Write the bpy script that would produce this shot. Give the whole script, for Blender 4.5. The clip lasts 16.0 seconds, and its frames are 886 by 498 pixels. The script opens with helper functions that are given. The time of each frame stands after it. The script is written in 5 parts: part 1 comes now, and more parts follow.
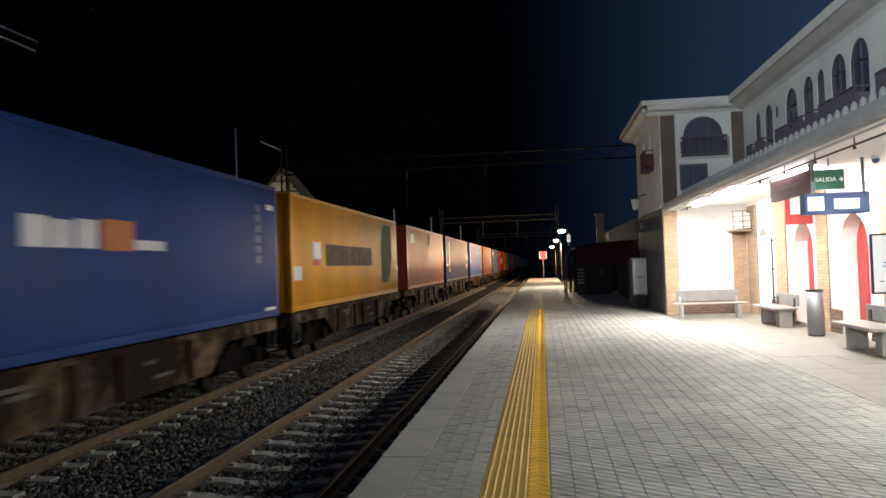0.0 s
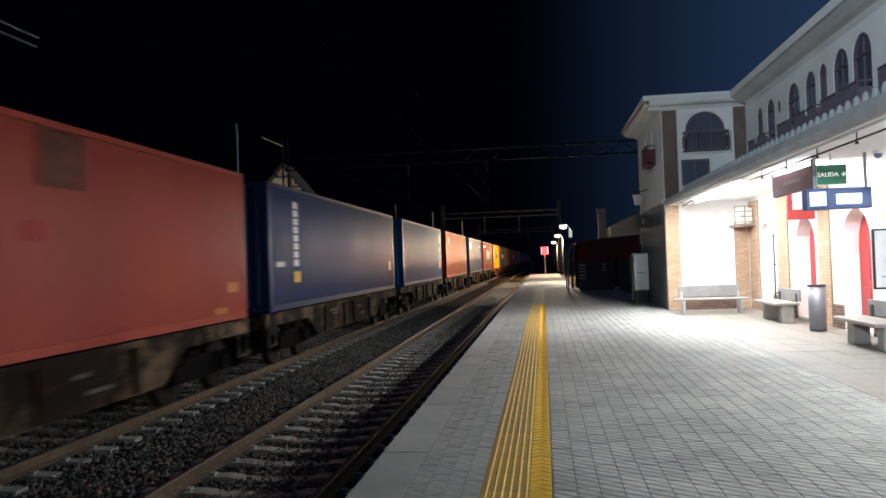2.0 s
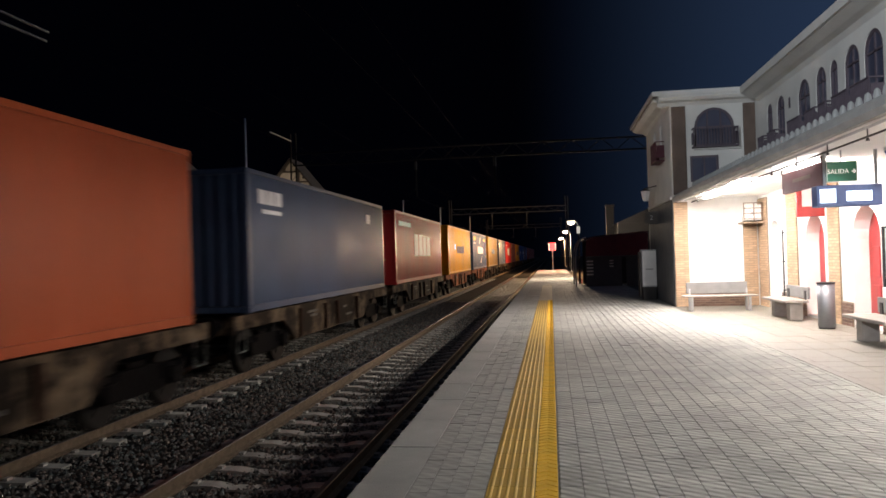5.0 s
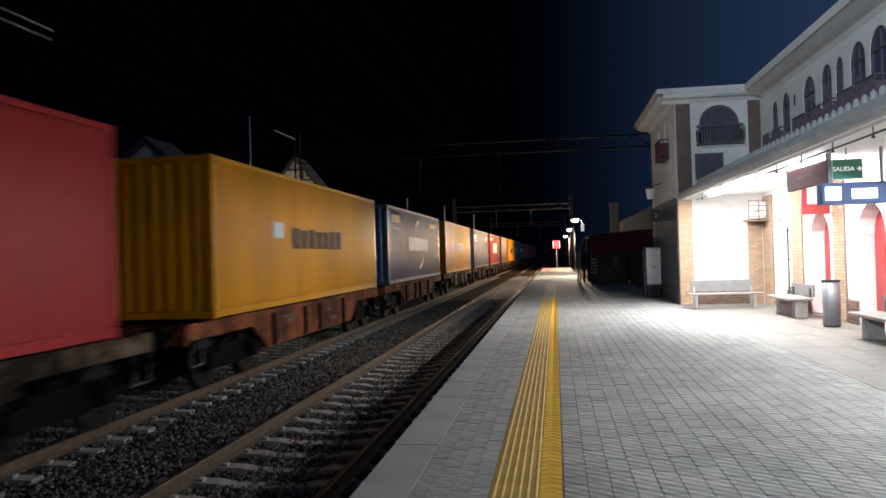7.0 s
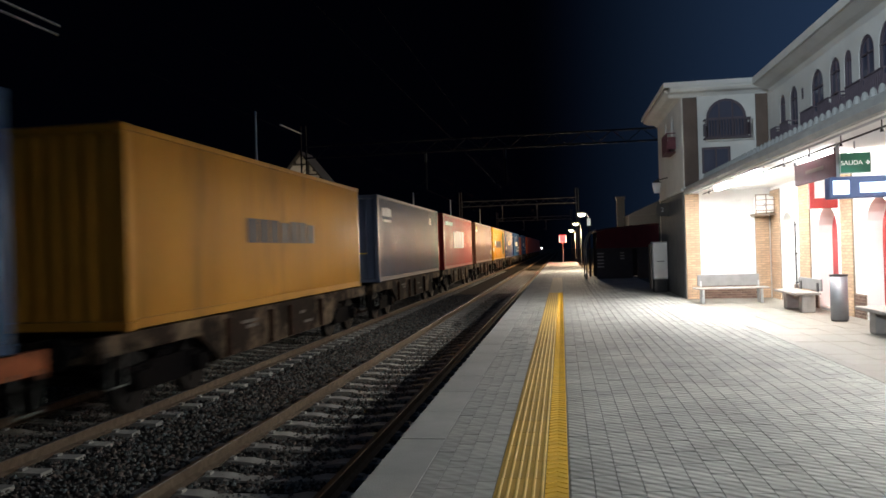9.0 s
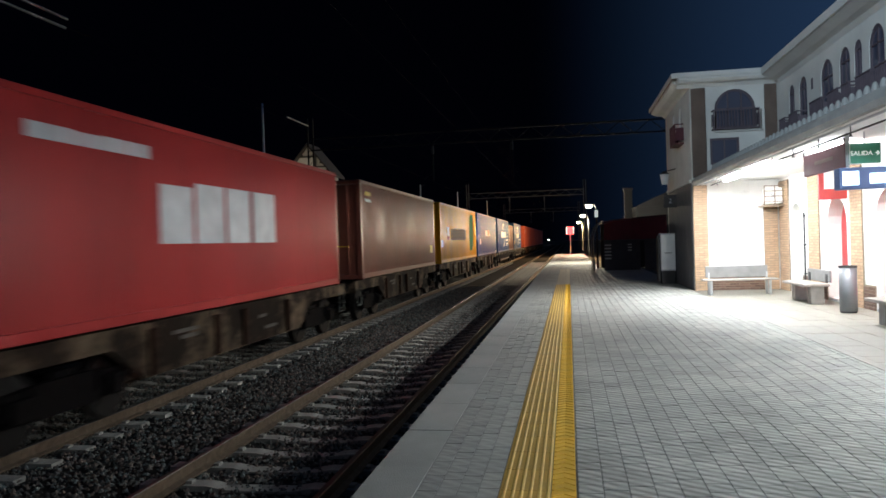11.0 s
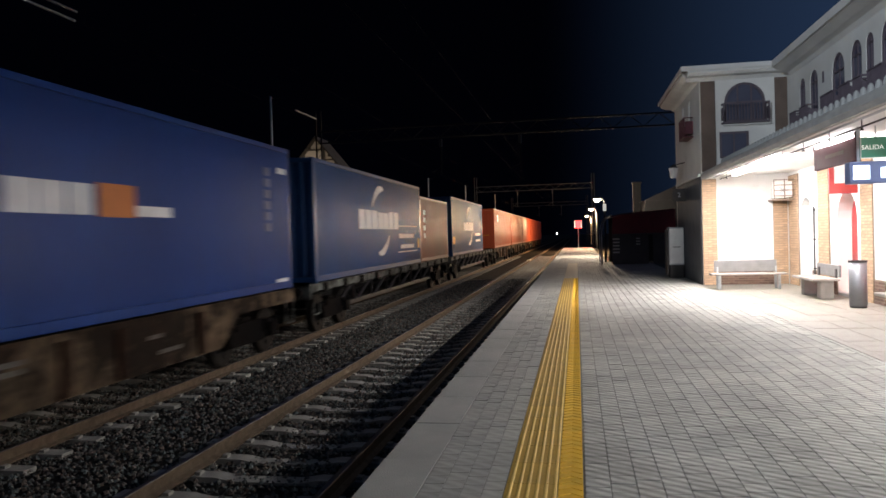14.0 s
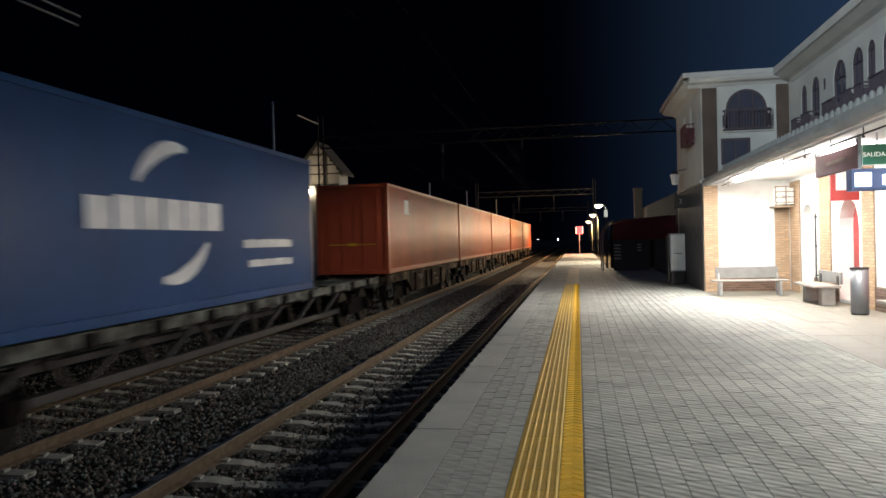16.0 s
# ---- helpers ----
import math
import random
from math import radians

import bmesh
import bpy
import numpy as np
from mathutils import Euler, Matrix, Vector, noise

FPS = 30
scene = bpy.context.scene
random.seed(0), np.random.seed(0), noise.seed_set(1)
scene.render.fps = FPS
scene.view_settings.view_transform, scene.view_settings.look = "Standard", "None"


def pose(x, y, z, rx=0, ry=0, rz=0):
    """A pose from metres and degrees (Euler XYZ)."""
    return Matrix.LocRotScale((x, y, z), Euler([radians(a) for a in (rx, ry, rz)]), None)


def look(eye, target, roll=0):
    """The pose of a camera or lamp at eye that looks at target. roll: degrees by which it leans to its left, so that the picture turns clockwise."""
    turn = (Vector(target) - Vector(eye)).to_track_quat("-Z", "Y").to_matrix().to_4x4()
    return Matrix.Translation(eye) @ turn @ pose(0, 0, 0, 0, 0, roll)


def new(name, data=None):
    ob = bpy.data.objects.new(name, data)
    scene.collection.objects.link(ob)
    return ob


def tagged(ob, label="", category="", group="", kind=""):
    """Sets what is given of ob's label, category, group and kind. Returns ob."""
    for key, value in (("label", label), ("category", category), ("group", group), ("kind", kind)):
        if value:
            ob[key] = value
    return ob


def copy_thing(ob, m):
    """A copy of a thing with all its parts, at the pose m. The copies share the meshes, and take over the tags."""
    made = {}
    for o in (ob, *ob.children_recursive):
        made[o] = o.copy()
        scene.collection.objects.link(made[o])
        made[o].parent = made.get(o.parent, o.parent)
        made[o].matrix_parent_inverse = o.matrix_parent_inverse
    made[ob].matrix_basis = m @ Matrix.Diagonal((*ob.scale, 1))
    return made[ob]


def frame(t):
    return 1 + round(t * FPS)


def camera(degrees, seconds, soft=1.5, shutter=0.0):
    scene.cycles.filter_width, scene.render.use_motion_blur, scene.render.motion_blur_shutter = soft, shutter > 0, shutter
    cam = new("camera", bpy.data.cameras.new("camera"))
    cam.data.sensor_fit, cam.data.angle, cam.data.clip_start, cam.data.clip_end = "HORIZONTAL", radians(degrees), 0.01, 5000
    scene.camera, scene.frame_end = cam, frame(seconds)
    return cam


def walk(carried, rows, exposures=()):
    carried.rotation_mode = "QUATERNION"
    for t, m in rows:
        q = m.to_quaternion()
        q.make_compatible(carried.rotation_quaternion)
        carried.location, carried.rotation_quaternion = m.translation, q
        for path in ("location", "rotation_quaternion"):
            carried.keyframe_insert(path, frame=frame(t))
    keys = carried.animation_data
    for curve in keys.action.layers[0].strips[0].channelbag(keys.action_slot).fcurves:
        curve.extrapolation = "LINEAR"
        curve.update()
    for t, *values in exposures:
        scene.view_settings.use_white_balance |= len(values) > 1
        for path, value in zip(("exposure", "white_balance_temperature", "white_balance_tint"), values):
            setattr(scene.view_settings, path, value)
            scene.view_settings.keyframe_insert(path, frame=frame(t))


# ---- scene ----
# ---- camera: it stands on the platform and turns slowly ----
EYE = Vector((0.0, 0.0, 1.55))
cam = camera(62.2, 16.0, soft=1.6, shutter=0.54)
AIM = [
    (0.0, -0.13264, 0.99088, 0.02372, -1.92), (0.5, -0.13377, 0.99076, 0.02228, -1.93),
    (1.0, -0.13464, 0.99068, 0.0206, -1.96), (1.5, -0.13476, 0.9907, 0.01903, -2.0),
    (2.0, -0.135, 0.99069, 0.01778, -1.97), (2.5, -0.13589, 0.99057, 0.01726, -1.94),
    (3.0, -0.1373, 0.99038, 0.01711, -1.93), (3.5, -0.13886, 0.9902, 0.01496, -1.87),
    (4.0, -0.14095, 0.98992, 0.01405, -1.79), (6.5, -0.14988, 0.98866, 0.00919, -1.7),
    (7.0, -0.15087, 0.98851, 0.00928, -1.71), (7.5, -0.153, 0.9882, 0.00674, -1.70),
    (8.0, -0.15516, 0.98788, 0.00495, -1.77), (8.5, -0.15755, 0.9875, 0.00338, -1.76),
    (9.0, -0.15926, 0.98723, 0.00202, -1.75), (11.5, -0.17246, 0.98495, -0.01125, -1.87),
    (12.0, -0.17572, 0.98435, -0.01345, -1.86), (12.5, -0.178, 0.98391, -0.01559, -1.83),
    (13.0, -0.17949, 0.98363, -0.01619, -1.77), (13.5, -0.1794, 0.98363, -0.01673, -1.75),
    (14.0, -0.17979, 0.98355, -0.01734, -1.69), (14.5, -0.18103, 0.98333, -0.01701, -1.68),
    (15.0, -0.18133, 0.98329, -0.01609, -1.58), (15.5, -0.18111, 0.98338, -0.0128, -1.47),
    (16.0, -0.18118, 0.9834, -0.00999, -1.46)]
# the camera's white balance wanders with the colours that pass it
BALANCE = [
    (0.0, 7090, 11), (0.5, 7140, 12), (1.0, 6600, 10), (1.5, 6050, 9), (2.0, 6420, 9), (2.5, 6890, 8), (3.0, 6980, 6), (3.5, 7030, 5),
    (4.0, 7610, 18), (4.3, 7700, 21), (5.2, 7340, 14), (6.5, 6910, 8), (7.0, 6420, 11), (7.5, 5800, 14), (8.0, 5750, 15), (8.5, 6300, 10),
    (9.0, 6820, 9), (10.2, 6620, 8), (11.5, 6250, 4), (12.0, 6390, 6), (12.5, 6250, 4), (13.0, 5800, 14), (13.5, 6150, 14), (14.0, 7030, 15),
    (14.5, 7050, 12), (15.0, 7030, 9), (15.5, 6930, 5), (16.0, 7110, 8)]
walk(cam, [(t, look(EYE, EYE + 50 * Vector((a, b, c)), roll)) for t, a, b, c, roll in AIM],
     exposures=[(t, 0.12, kelvin, tint) for t, kelvin, tint in BALANCE])

# ---- the plan, in metres: y runs along the tracks, z = 0 is the platform ----
EDGE_X = -1.37            # platform edge
RAIL_Z = -0.68            # rail head
NEAR_X, FAR_X = -3.16, -7.2   # track centres
GAUGE = 1.735             # between rail centres
CANOPY_X = 3.4            # front of the canopy and of the corner tower
WALL_X = 5.65              # station front
TOWER_Y = 21.15           # tower face above the platform
TOWER_Y2 = 25.9

# ---- night sky and lamps ----
world = bpy.data.worlds.new("night")
scene.world = world
world.use_nodes = True
wn, wl = world.node_tree.nodes, world.node_tree.links
wbg = wn["Background"]
wtc = wn.new("ShaderNodeTexCoord")
wsep = wn.new("ShaderNodeSeparateXYZ")
wmap = wn.new("ShaderNodeMapRange")
wmix = wn.new("ShaderNodeMix")
wmix.data_type = "RGBA"
wl.new(wtc.outputs["Generated"], wsep.inputs[0])
wl.new(wsep.outputs["X"], wmap.inputs["Value"])
wmap.inputs["From Min"].default_value, wmap.inputs["From Max"].default_value = -0.05, 0.45
wmap.interpolation_type = "SMOOTHSTEP"
wl.new(wmap.outputs["Result"], wmix.inputs["Factor"])
wmix.inputs["A"].default_value = (0.0002, 0.0003, 0.001, 1)
wmix.inputs["B"].default_value = (0.0145, 0.0315, 0.073, 1)     # town glow, with the haze round the lit station put into its colour
wl.new(wmix.outputs["Result"], wbg.inputs["Color"])
wbg.inputs["Strength"].default_value = 1.0


def area_lamp(name, m, sx, sy, watts, colour):
    d = bpy.data.lights.new(name, "AREA")
    d.shape, d.size, d.size_y, d.energy, d.color = "RECTANGLE", sx, sy, watts, colour
    ob = new(name, d)
    ob.matrix_world = m
    return ob


def point_lamp(name, m, watts, colour, size):
    d = bpy.data.lights.new(name, "POINT")
    d.energy, d.color, d.shadow_soft_size = watts, colour, size
    ob = new(name, d)
    ob.matrix_world = m
    return ob


def spot_lamp(name, m, watts, colour, size=0.15, angle=150):
    d = bpy.data.lights.new(name, "SPOT")
    d.energy, d.color, d.shadow_soft_size, d.spot_size, d.spot_blend = watts, colour, size, radians(angle), 0.9
    ob = new(name, d)
    ob.matrix_world = m
    return ob


TUBES_Y = [3.6, 7.8, 13.6, 16.4, 19.0]
TUBES_X = [4.6, 4.6, 4.6, 4.0, 4.0]
for tx, ty, down, side, up in zip(TUBES_X, TUBES_Y, (55, 115, 125, 165, 180), (1, 4, 30, 104, 124), (25, 90, 80, 75, 75)):
    area_lamp("canopy_tube_light", pose(tx, ty, 2.86), 0.2, 1.5, down, (0.93, 0.955, 1.0))
    area_lamp("canopy_tube_sidelight", pose(tx - 0.09, ty, 2.865, 0, 80, 0), 0.08, 1.5, side, (0.93, 0.955, 1.0))
    for s in (-1, 1):
        area_lamp("canopy_tube_uplight", pose(tx + s * 0.1, ty, 2.87, 0, -s * 138, 0), 0.08, 1.5, up, (0.93, 0.955, 1.0))
LAMP_Y = [47.4, 67, 94.5]
for ly, watts, hue in zip(LAMP_Y, (1300, 2200, 6000), ((1.0, 0.89, 0.73), (1.0, 0.82, 0.6), (1.0, 0.64, 0.34))):
    point_lamp("platform_lamp_light", pose(1.31, ly, 2.98), watts, hue, 0.15)
# lamp on the gabled house beyond the tracks
point_lamp("house_lamp_light", pose(-14.0, 36.9, 5.3), 16, (1.0, 0.8, 0.55), 0.1)
# red light of the signal board at the platform end
area_lamp("signal_light", pose(0.14, 73.9, 2.3, -52), 0.6, 0.5, 150, (1.0, 0.001, 0.001))
# added fill for the tower and upper front, across the tracks, behind the camera
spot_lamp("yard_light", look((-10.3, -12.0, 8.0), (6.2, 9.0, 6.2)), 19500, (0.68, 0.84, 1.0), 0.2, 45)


# ---- materials ----
def material(name, base, rough=0.7, metal=0.0, scale=6.0, vary=0.25, fine=60.0, bump=0.15, dirt=None, dirt_at=0.55,
             streak=False, per_object=0.0, spec=0.5):
    """A surface with two scales of variation: broad stains and fine grain."""
    m = bpy.data.materials.new(name)
    m.use_nodes = True
    nt = m.node_tree
    n, l = nt.nodes, nt.links
    b = n["Principled BSDF"]
    b.inputs["Roughness"].default_value, b.inputs["Metallic"].default_value = rough, metal
    b.inputs["Specular IOR Level"].default_value = spec
    tc = n.new("ShaderNodeTexCoord")
    mp = n.new("ShaderNodeMapping")
    l.new(tc.outputs["Object"], mp.inputs["Vector"])
    if streak:
        mp.inputs["Scale"].default_value = (1, 1, 0.12)
    n1 = n.new("ShaderNodeTexNoise")
    n1.inputs["Scale"].default_value, n1.inputs["Detail"].default_value = scale, 5
    n2 = n.new("ShaderNodeTexNoise")
    n2.inputs["Scale"].default_value, n2.inputs["Detail"].default_value = fine, 3
    l.new(mp.outputs[0], n1.inputs["Vector"])
    l.new(tc.outputs["Object"], n2.inputs["Vector"])
    r1 = n.new("ShaderNodeMapRange")
    r1.inputs["From Min"].default_value, r1.inputs["From Max"].default_value = 0.3, 0.7
    r1.inputs["To Min"].default_value, r1.inputs["To Max"].default_value = 1 - vary, 1 + vary
    l.new(n1.outputs["Fac"], r1.inputs["Value"])
    r2 = n.new("ShaderNodeMapRange")
    r2.inputs["To Min"].default_value, r2.inputs["To Max"].default_value = 1 - vary * 0.7, 1 + vary * 0.7
    l.new(n2.outputs["Fac"], r2.inputs["Value"])
    mul = n.new("ShaderNodeMath")
    mul.operation = "MULTIPLY"
    l.new(r1.outputs[0], mul.inputs[0])
    l.new(r2.outputs[0], mul.inputs[1])
    last = mul.outputs[0]
    if per_object:
        oi = n.new("ShaderNodeObjectInfo")
        r3 = n.new("ShaderNodeMapRange")
        r3.inputs["To Min"].default_value, r3.inputs["To Max"].default_value = 1 - per_object, 1 + per_object
        l.new(oi.outputs["Random"], r3.inputs["Value"])
        mul2 = n.new("ShaderNodeMath")
        mul2.operation = "MULTIPLY"
        l.new(last, mul2.inputs[0])
        l.new(r3.outputs[0], mul2.inputs[1])
        last = mul2.outputs[0]
    vm = n.new("ShaderNodeVectorMath")
    vm.operation = "SCALE"
    vm.inputs[0].default_value = base
    l.new(last, vm.inputs["Scale"])
    colour = vm.outputs[0]
    if dirt:
        n3 = n.new("ShaderNodeTexNoise")
        n3.inputs["Scale"].default_value, n3.inputs["Detail"].default_value = scale * 0.6, 8
        n3.inputs["Roughness"].default_value = 0.7
        l.new(mp.outputs[0], n3.inputs["Vector"])
        r4 = n.new("ShaderNodeMapRange")
        r4.inputs["From Min"].default_value, r4.inputs["From Max"].default_value = dirt_at, dirt_at + 0.2
        r4.inputs["To Max"].default_value = 0.85
        l.new(n3.outputs["Fac"], r4.inputs["Value"])
        mx = n.new("ShaderNodeMix")
        mx.data_type = "RGBA"
        l.new(r4.outputs[0], mx.inputs["Factor"])
        l.new(colour, mx.inputs["A"])
        mx.inputs["B"].default_value = (*dirt, 1)
        colour = mx.outputs["Result"]
    l.new(colour, b.inputs["Base Color"])
    rr = n.new("ShaderNodeMapRange")
    rr.inputs["To Min"].default_value, rr.inputs["To Max"].default_value = max(0.05, rough - 0.12), min(1, rough + 0.12)
    l.new(n1.outputs["Fac"], rr.inputs["Value"])
    l.new(rr.outputs[0], b.inputs["Roughness"])
    if bump:
        bp = n.new("ShaderNodeBump")
        bp.inputs["Strength"].default_value, bp.inputs["Distance"].default_value = bump, 0.02
        l.new(n2.outputs["Fac"], bp.inputs["Height"])
        l.new(bp.outputs[0], b.inputs["Normal"])
    return m


def glowing(name, colour, strength):
    m = bpy.data.materials.new(name)
    m.use_nodes = True
    b = m.node_tree.nodes["Principled BSDF"]
    b.inputs["Base Color"].default_value = (*colour, 1)
    b.inputs["Emission Color"].default_value = (*colour, 1)
    b.inputs["Emission Strength"].default_value = strength
    return m


# tint lifted to blue-grey: haze from the bright canopy put into the glass
def glass(name, tint=(0.08, 0.085, 0.13)):
    m = bpy.data.materials.new(name)
    m.use_nodes = True
    b = m.node_tree.nodes["Principled BSDF"]
    b.inputs["Base Color"].default_value, b.inputs["Roughness"].default_value = (*tint, 1), 0.08
    return m


PLASTER = material("white_plaster", (0.74, 0.72, 0.685), 0.85, scale=1.2, vary=0.08, fine=90, bump=0.2, dirt=(0.45, 0.42, 0.38), dirt_at=0.62)
CEIL = material("canopy_paint", (0.82, 0.81, 0.78), 0.7, scale=1.5, vary=0.05, fine=40, bump=0.05)
BRICK = material("tan_brick", (0.45, 0.30, 0.19), 0.85, scale=9, vary=0.15, fine=80, bump=0.4, per_object=0.13)
STRIPE = material("ochre_stucco", (0.15, 0.105, 0.085), 0.85, scale=3, vary=0.15, fine=80, bump=0.3)
MORTAR = material("mortar", (0.25, 0.195, 0.14), 0.9, scale=8, vary=0.15, fine=90, bump=0.3)
FASCIA = material("fascia_grey", (0.34, 0.34, 0.33), 0.7, scale=3, vary=0.15, fine=50, bump=0.1)
ROOF_TILE = material("roof_tile", (0.40, 0.36, 0.33), 0.85, scale=5, vary=0.3, fine=60, bump=0.3)
PAVER = material("grey_paver", (0.425, 0.42, 0.385), 0.8, scale=1.1, vary=0.2, fine=110, bump=0.35, per_object=0.11, dirt=(0.27, 0.255, 0.22), dirt_at=0.54)
SLAB = material("pale_terrazzo", (0.205, 0.187, 0.155), 0.6, scale=1.4, vary=0.12, fine=140, bump=0.12, per_object=0.05, dirt=(0.4, 0.37, 0.32), dirt_at=0.64)
JOINT = material("dark_joint", (0.165, 0.16, 0.148), 0.95, scale=14, vary=0.25, fine=80, bump=0.2, dirt=(0.36, 0.35, 0.32), dirt_at=0.5)
COPING = material("edge_concrete", (0.41, 0.408, 0.378), 0.85, scale=2, vary=0.15, fine=90, bump=0.25, per_object=0.06)
YELLOW = material("yellow_tactile", (0.80, 0.45, 0.03), 0.65, scale=3, vary=0.14, fine=90, bump=0.2, per_object=0.05, dirt=(0.42, 0.3, 0.12), dirt_at=0.63)
# darker yellow-brown for the ground between the ribs
GAP_YELLOW = material("brown_yellow", (0.44, 0.255, 0.03), 0.75, scale=3, vary=0.15, fine=90, bump=0.2, per_object=0.05)
BALLAST = material("ballast_stone", (0.032, 0.029, 0.026), 0.95, scale=7, vary=0.35, fine=50, bump=0.5, spec=0.04)
SLEEPER = material("sleeper_concrete", (0.37, 0.35, 0.305), 0.85, scale=5, vary=0.2, fine=70, bump=0.3, per_object=0.1, spec=0.1)
RAIL_RUST = material("rusty_rail_side", (0.135, 0.096, 0.065), 0.85, scale=8, vary=0.25, fine=60, bump=0.3, spec=0.1)
RAIL_TOP = material("polished_rail_head", (0.13, 0.115, 0.105), 0.5, 1.0, scale=6, vary=0.15, fine=50, bump=0.02)
DARK_WALL = material("dark_concrete", (0.09, 0.085, 0.08), 0.9, scale=3, vary=0.2, fine=60, bump=0.3)
STEEL = material("galvanised_steel", (0.45, 0.46, 0.47), 0.45, 0.7, scale=9, vary=0.12, fine=50, bump=0.05)
BRUSHED = material("stainless_steel", (0.22, 0.225, 0.24), 0.5, 0.5, scale=14, vary=0.06, fine=120, bump=0.05)
DARK_STEEL = material("dark_steel", (0.05, 0.045, 0.045), 0.6, 0.3, scale=6, vary=0.2, fine=50, bump=0.1)
MAROON = material("maroon_panel", (0.085, 0.017, 0.028), 0.7, scale=4, vary=0.1, fine=60, bump=0.05)
RED = material("red_paint", (0.38, 0.03, 0.03), 0.45, scale=4, vary=0.1, fine=60, bump=0.05)
GREEN = material("sign_green", (0.03, 0.20, 0.12), 0.45, scale=4, vary=0.06, fine=60, bump=0.02)
WHITE = material("white_paint", (0.80, 0.80, 0.79), 0.5, scale=4, vary=0.06, fine=60, bump=0.03)
GREY = material("grey_paint", (0.42, 0.43, 0.45), 0.5, scale=4, vary=0.08, fine=60, bump=0.03)
BLUE_GREY = material("display_housing", (0.13, 0.175, 0.34), 0.5, scale=4, vary=0.08, fine=60, bump=0.03)
STONE = material("bench_stone", (0.27, 0.24, 0.215), 0.75, scale=6, vary=0.15, fine=80, bump=0.2)
WINDOW = glass("window_glass")
SOIL = material("dark_soil", (0.06, 0.055, 0.045), 0.95, scale=2, vary=0.3, fine=30, bump=0.5, spec=0.1)
PLINTH = material("plinth_brick", (0.13, 0.075, 0.055), 0.85, scale=9, vary=0.25, fine=80, bump=0.4, per_object=0.25)
# stucco darkened in its colour, as the near platform lamps overlight it
DIM_WALL = material("dimmed_stucco", (0.026, 0.026, 0.028), 0.9, scale=2, vary=0.2, fine=60, bump=0.2)
DISPLAY = glowing("display_glow", (0.7, 0.84, 1.0), 3.0)
TUBE = glowing("tube_glow", (0.94, 0.975, 1.0), 9.0)
LAMP_GLOW = glowing("lamp_glow", (1.0, 0.88, 0.68), 14.0)
RED_GLOW = glowing("red_sign_glow", (1.0, 0.05, 0.07), 1.8)
FAR_GLOW = glowing("far_lamp_glow", (1.0, 0.95, 0.85), 25.0)


def ribbed(m, low, high):
    """Low slanting ribs across the pavers: relief, their grooves darkened and crests lightened in the colour, and a
    tone of its own for each piece.
    """
    n, l = m.node_tree.nodes, m.node_tree.links
    tc = next(k for k in n if k.type == "TEX_COORD")
    sep = n.new("ShaderNodeSeparateXYZ")
    l.new(tc.outputs["Object"], sep.inputs[0])

    def op(kind, a, b):
        k = n.new("ShaderNodeMath")
        k.operation = kind
        for i, v in enumerate((a, b)):
            if isinstance(v, (int, float)):
                k.inputs[i].default_value = v
            elif v is not None:
                l.new(v, k.inputs[i])
        return k.outputs[0]
    slant = op("ADD", sep.outputs["Y"], op("MULTIPLY", sep.outputs["X"], 0.667))
    wear = n.new("ShaderNodeTexNoise")
    wear.inputs["Scale"].default_value, wear.inputs["Detail"].default_value = 7.0, 2
    l.new(tc.outputs["Object"], wear.inputs["Vector"])
    crisp = op("MINIMUM", op("MAXIMUM", op("SUBTRACT", op("MULTIPLY", wear.outputs["Fac"], 5.0), 1.6), 0.4), 1.0)
    wave = op("MULTIPLY", op("SINE", op("MULTIPLY", slant, 2 * math.pi / 0.1037), None), crisp)
    tone = n.new("ShaderNodeMapRange")
    tone.inputs["From Min"].default_value = -1
    tone.inputs["To Min"].default_value, tone.inputs["To Max"].default_value = low, high
    l.new(wave, tone.inputs["Value"])
    vm = next(k for k in n if k.type == "VECT_MATH")
    src = vm.inputs["Scale"].links[0].from_socket
    geo = n.new("ShaderNodeNewGeometry")
    each = op("ADD", op("MULTIPLY", geo.outputs["Random Per Island"], 0.22), 0.89)
    l.new(op("MULTIPLY", op("MULTIPLY", src, each), tone.outputs[0]), vm.inputs["Scale"])
    bp = next(k for k in n if k.type == "BUMP")
    fine = bp.inputs["Height"].links[0].from_socket
    l.new(op("ADD", op("MULTIPLY", fine, 0.4), op("MULTIPLY", wave, 0.25)), bp.inputs["Height"])


ribbed(PAVER, 0.52, 1.22)
EDGE_PAVER = material("grey_edge_paver", (0.36, 0.357, 0.328), 0.8, scale=1.1, vary=0.2, fine=110, bump=0.3, per_object=0.1, dirt=(0.21, 0.2, 0.185), dirt_at=0.55)
ribbed(EDGE_PAVER, 0.86, 1.1)


# ---- builders ----
def box(bm, x0, x1, y0, y1, z0, z1, bevel=0.0):
    r = bmesh.ops.create_cube(bm, size=1.0, matrix=Matrix.Translation(((x0 + x1) / 2, (y0 + y1) / 2, (z0 + z1) / 2)) @ Matrix.Diagonal((x1 - x0, y1 - y0, z1 - z0, 1)))
    if bevel:
        es = list({e for v in r["verts"] for e in v.link_edges})
        bmesh.ops.bevel(bm, geom=es, offset=bevel, segments=2, affect="EDGES", profile=0.5)
    return bm


def rod(bm, a, b, r, seg=10, r2=None):
    a, b = Vector(a), Vector(b)
    q = (b - a).to_track_quat("Z", "Y").to_matrix().to_4x4()
    bmesh.ops.create_cone(bm, cap_ends=True, segments=seg, radius1=r, radius2=r if r2 is None else r2, depth=(b - a).length,
                          matrix=Matrix.Translation((a + b) / 2) @ q)
    return bm


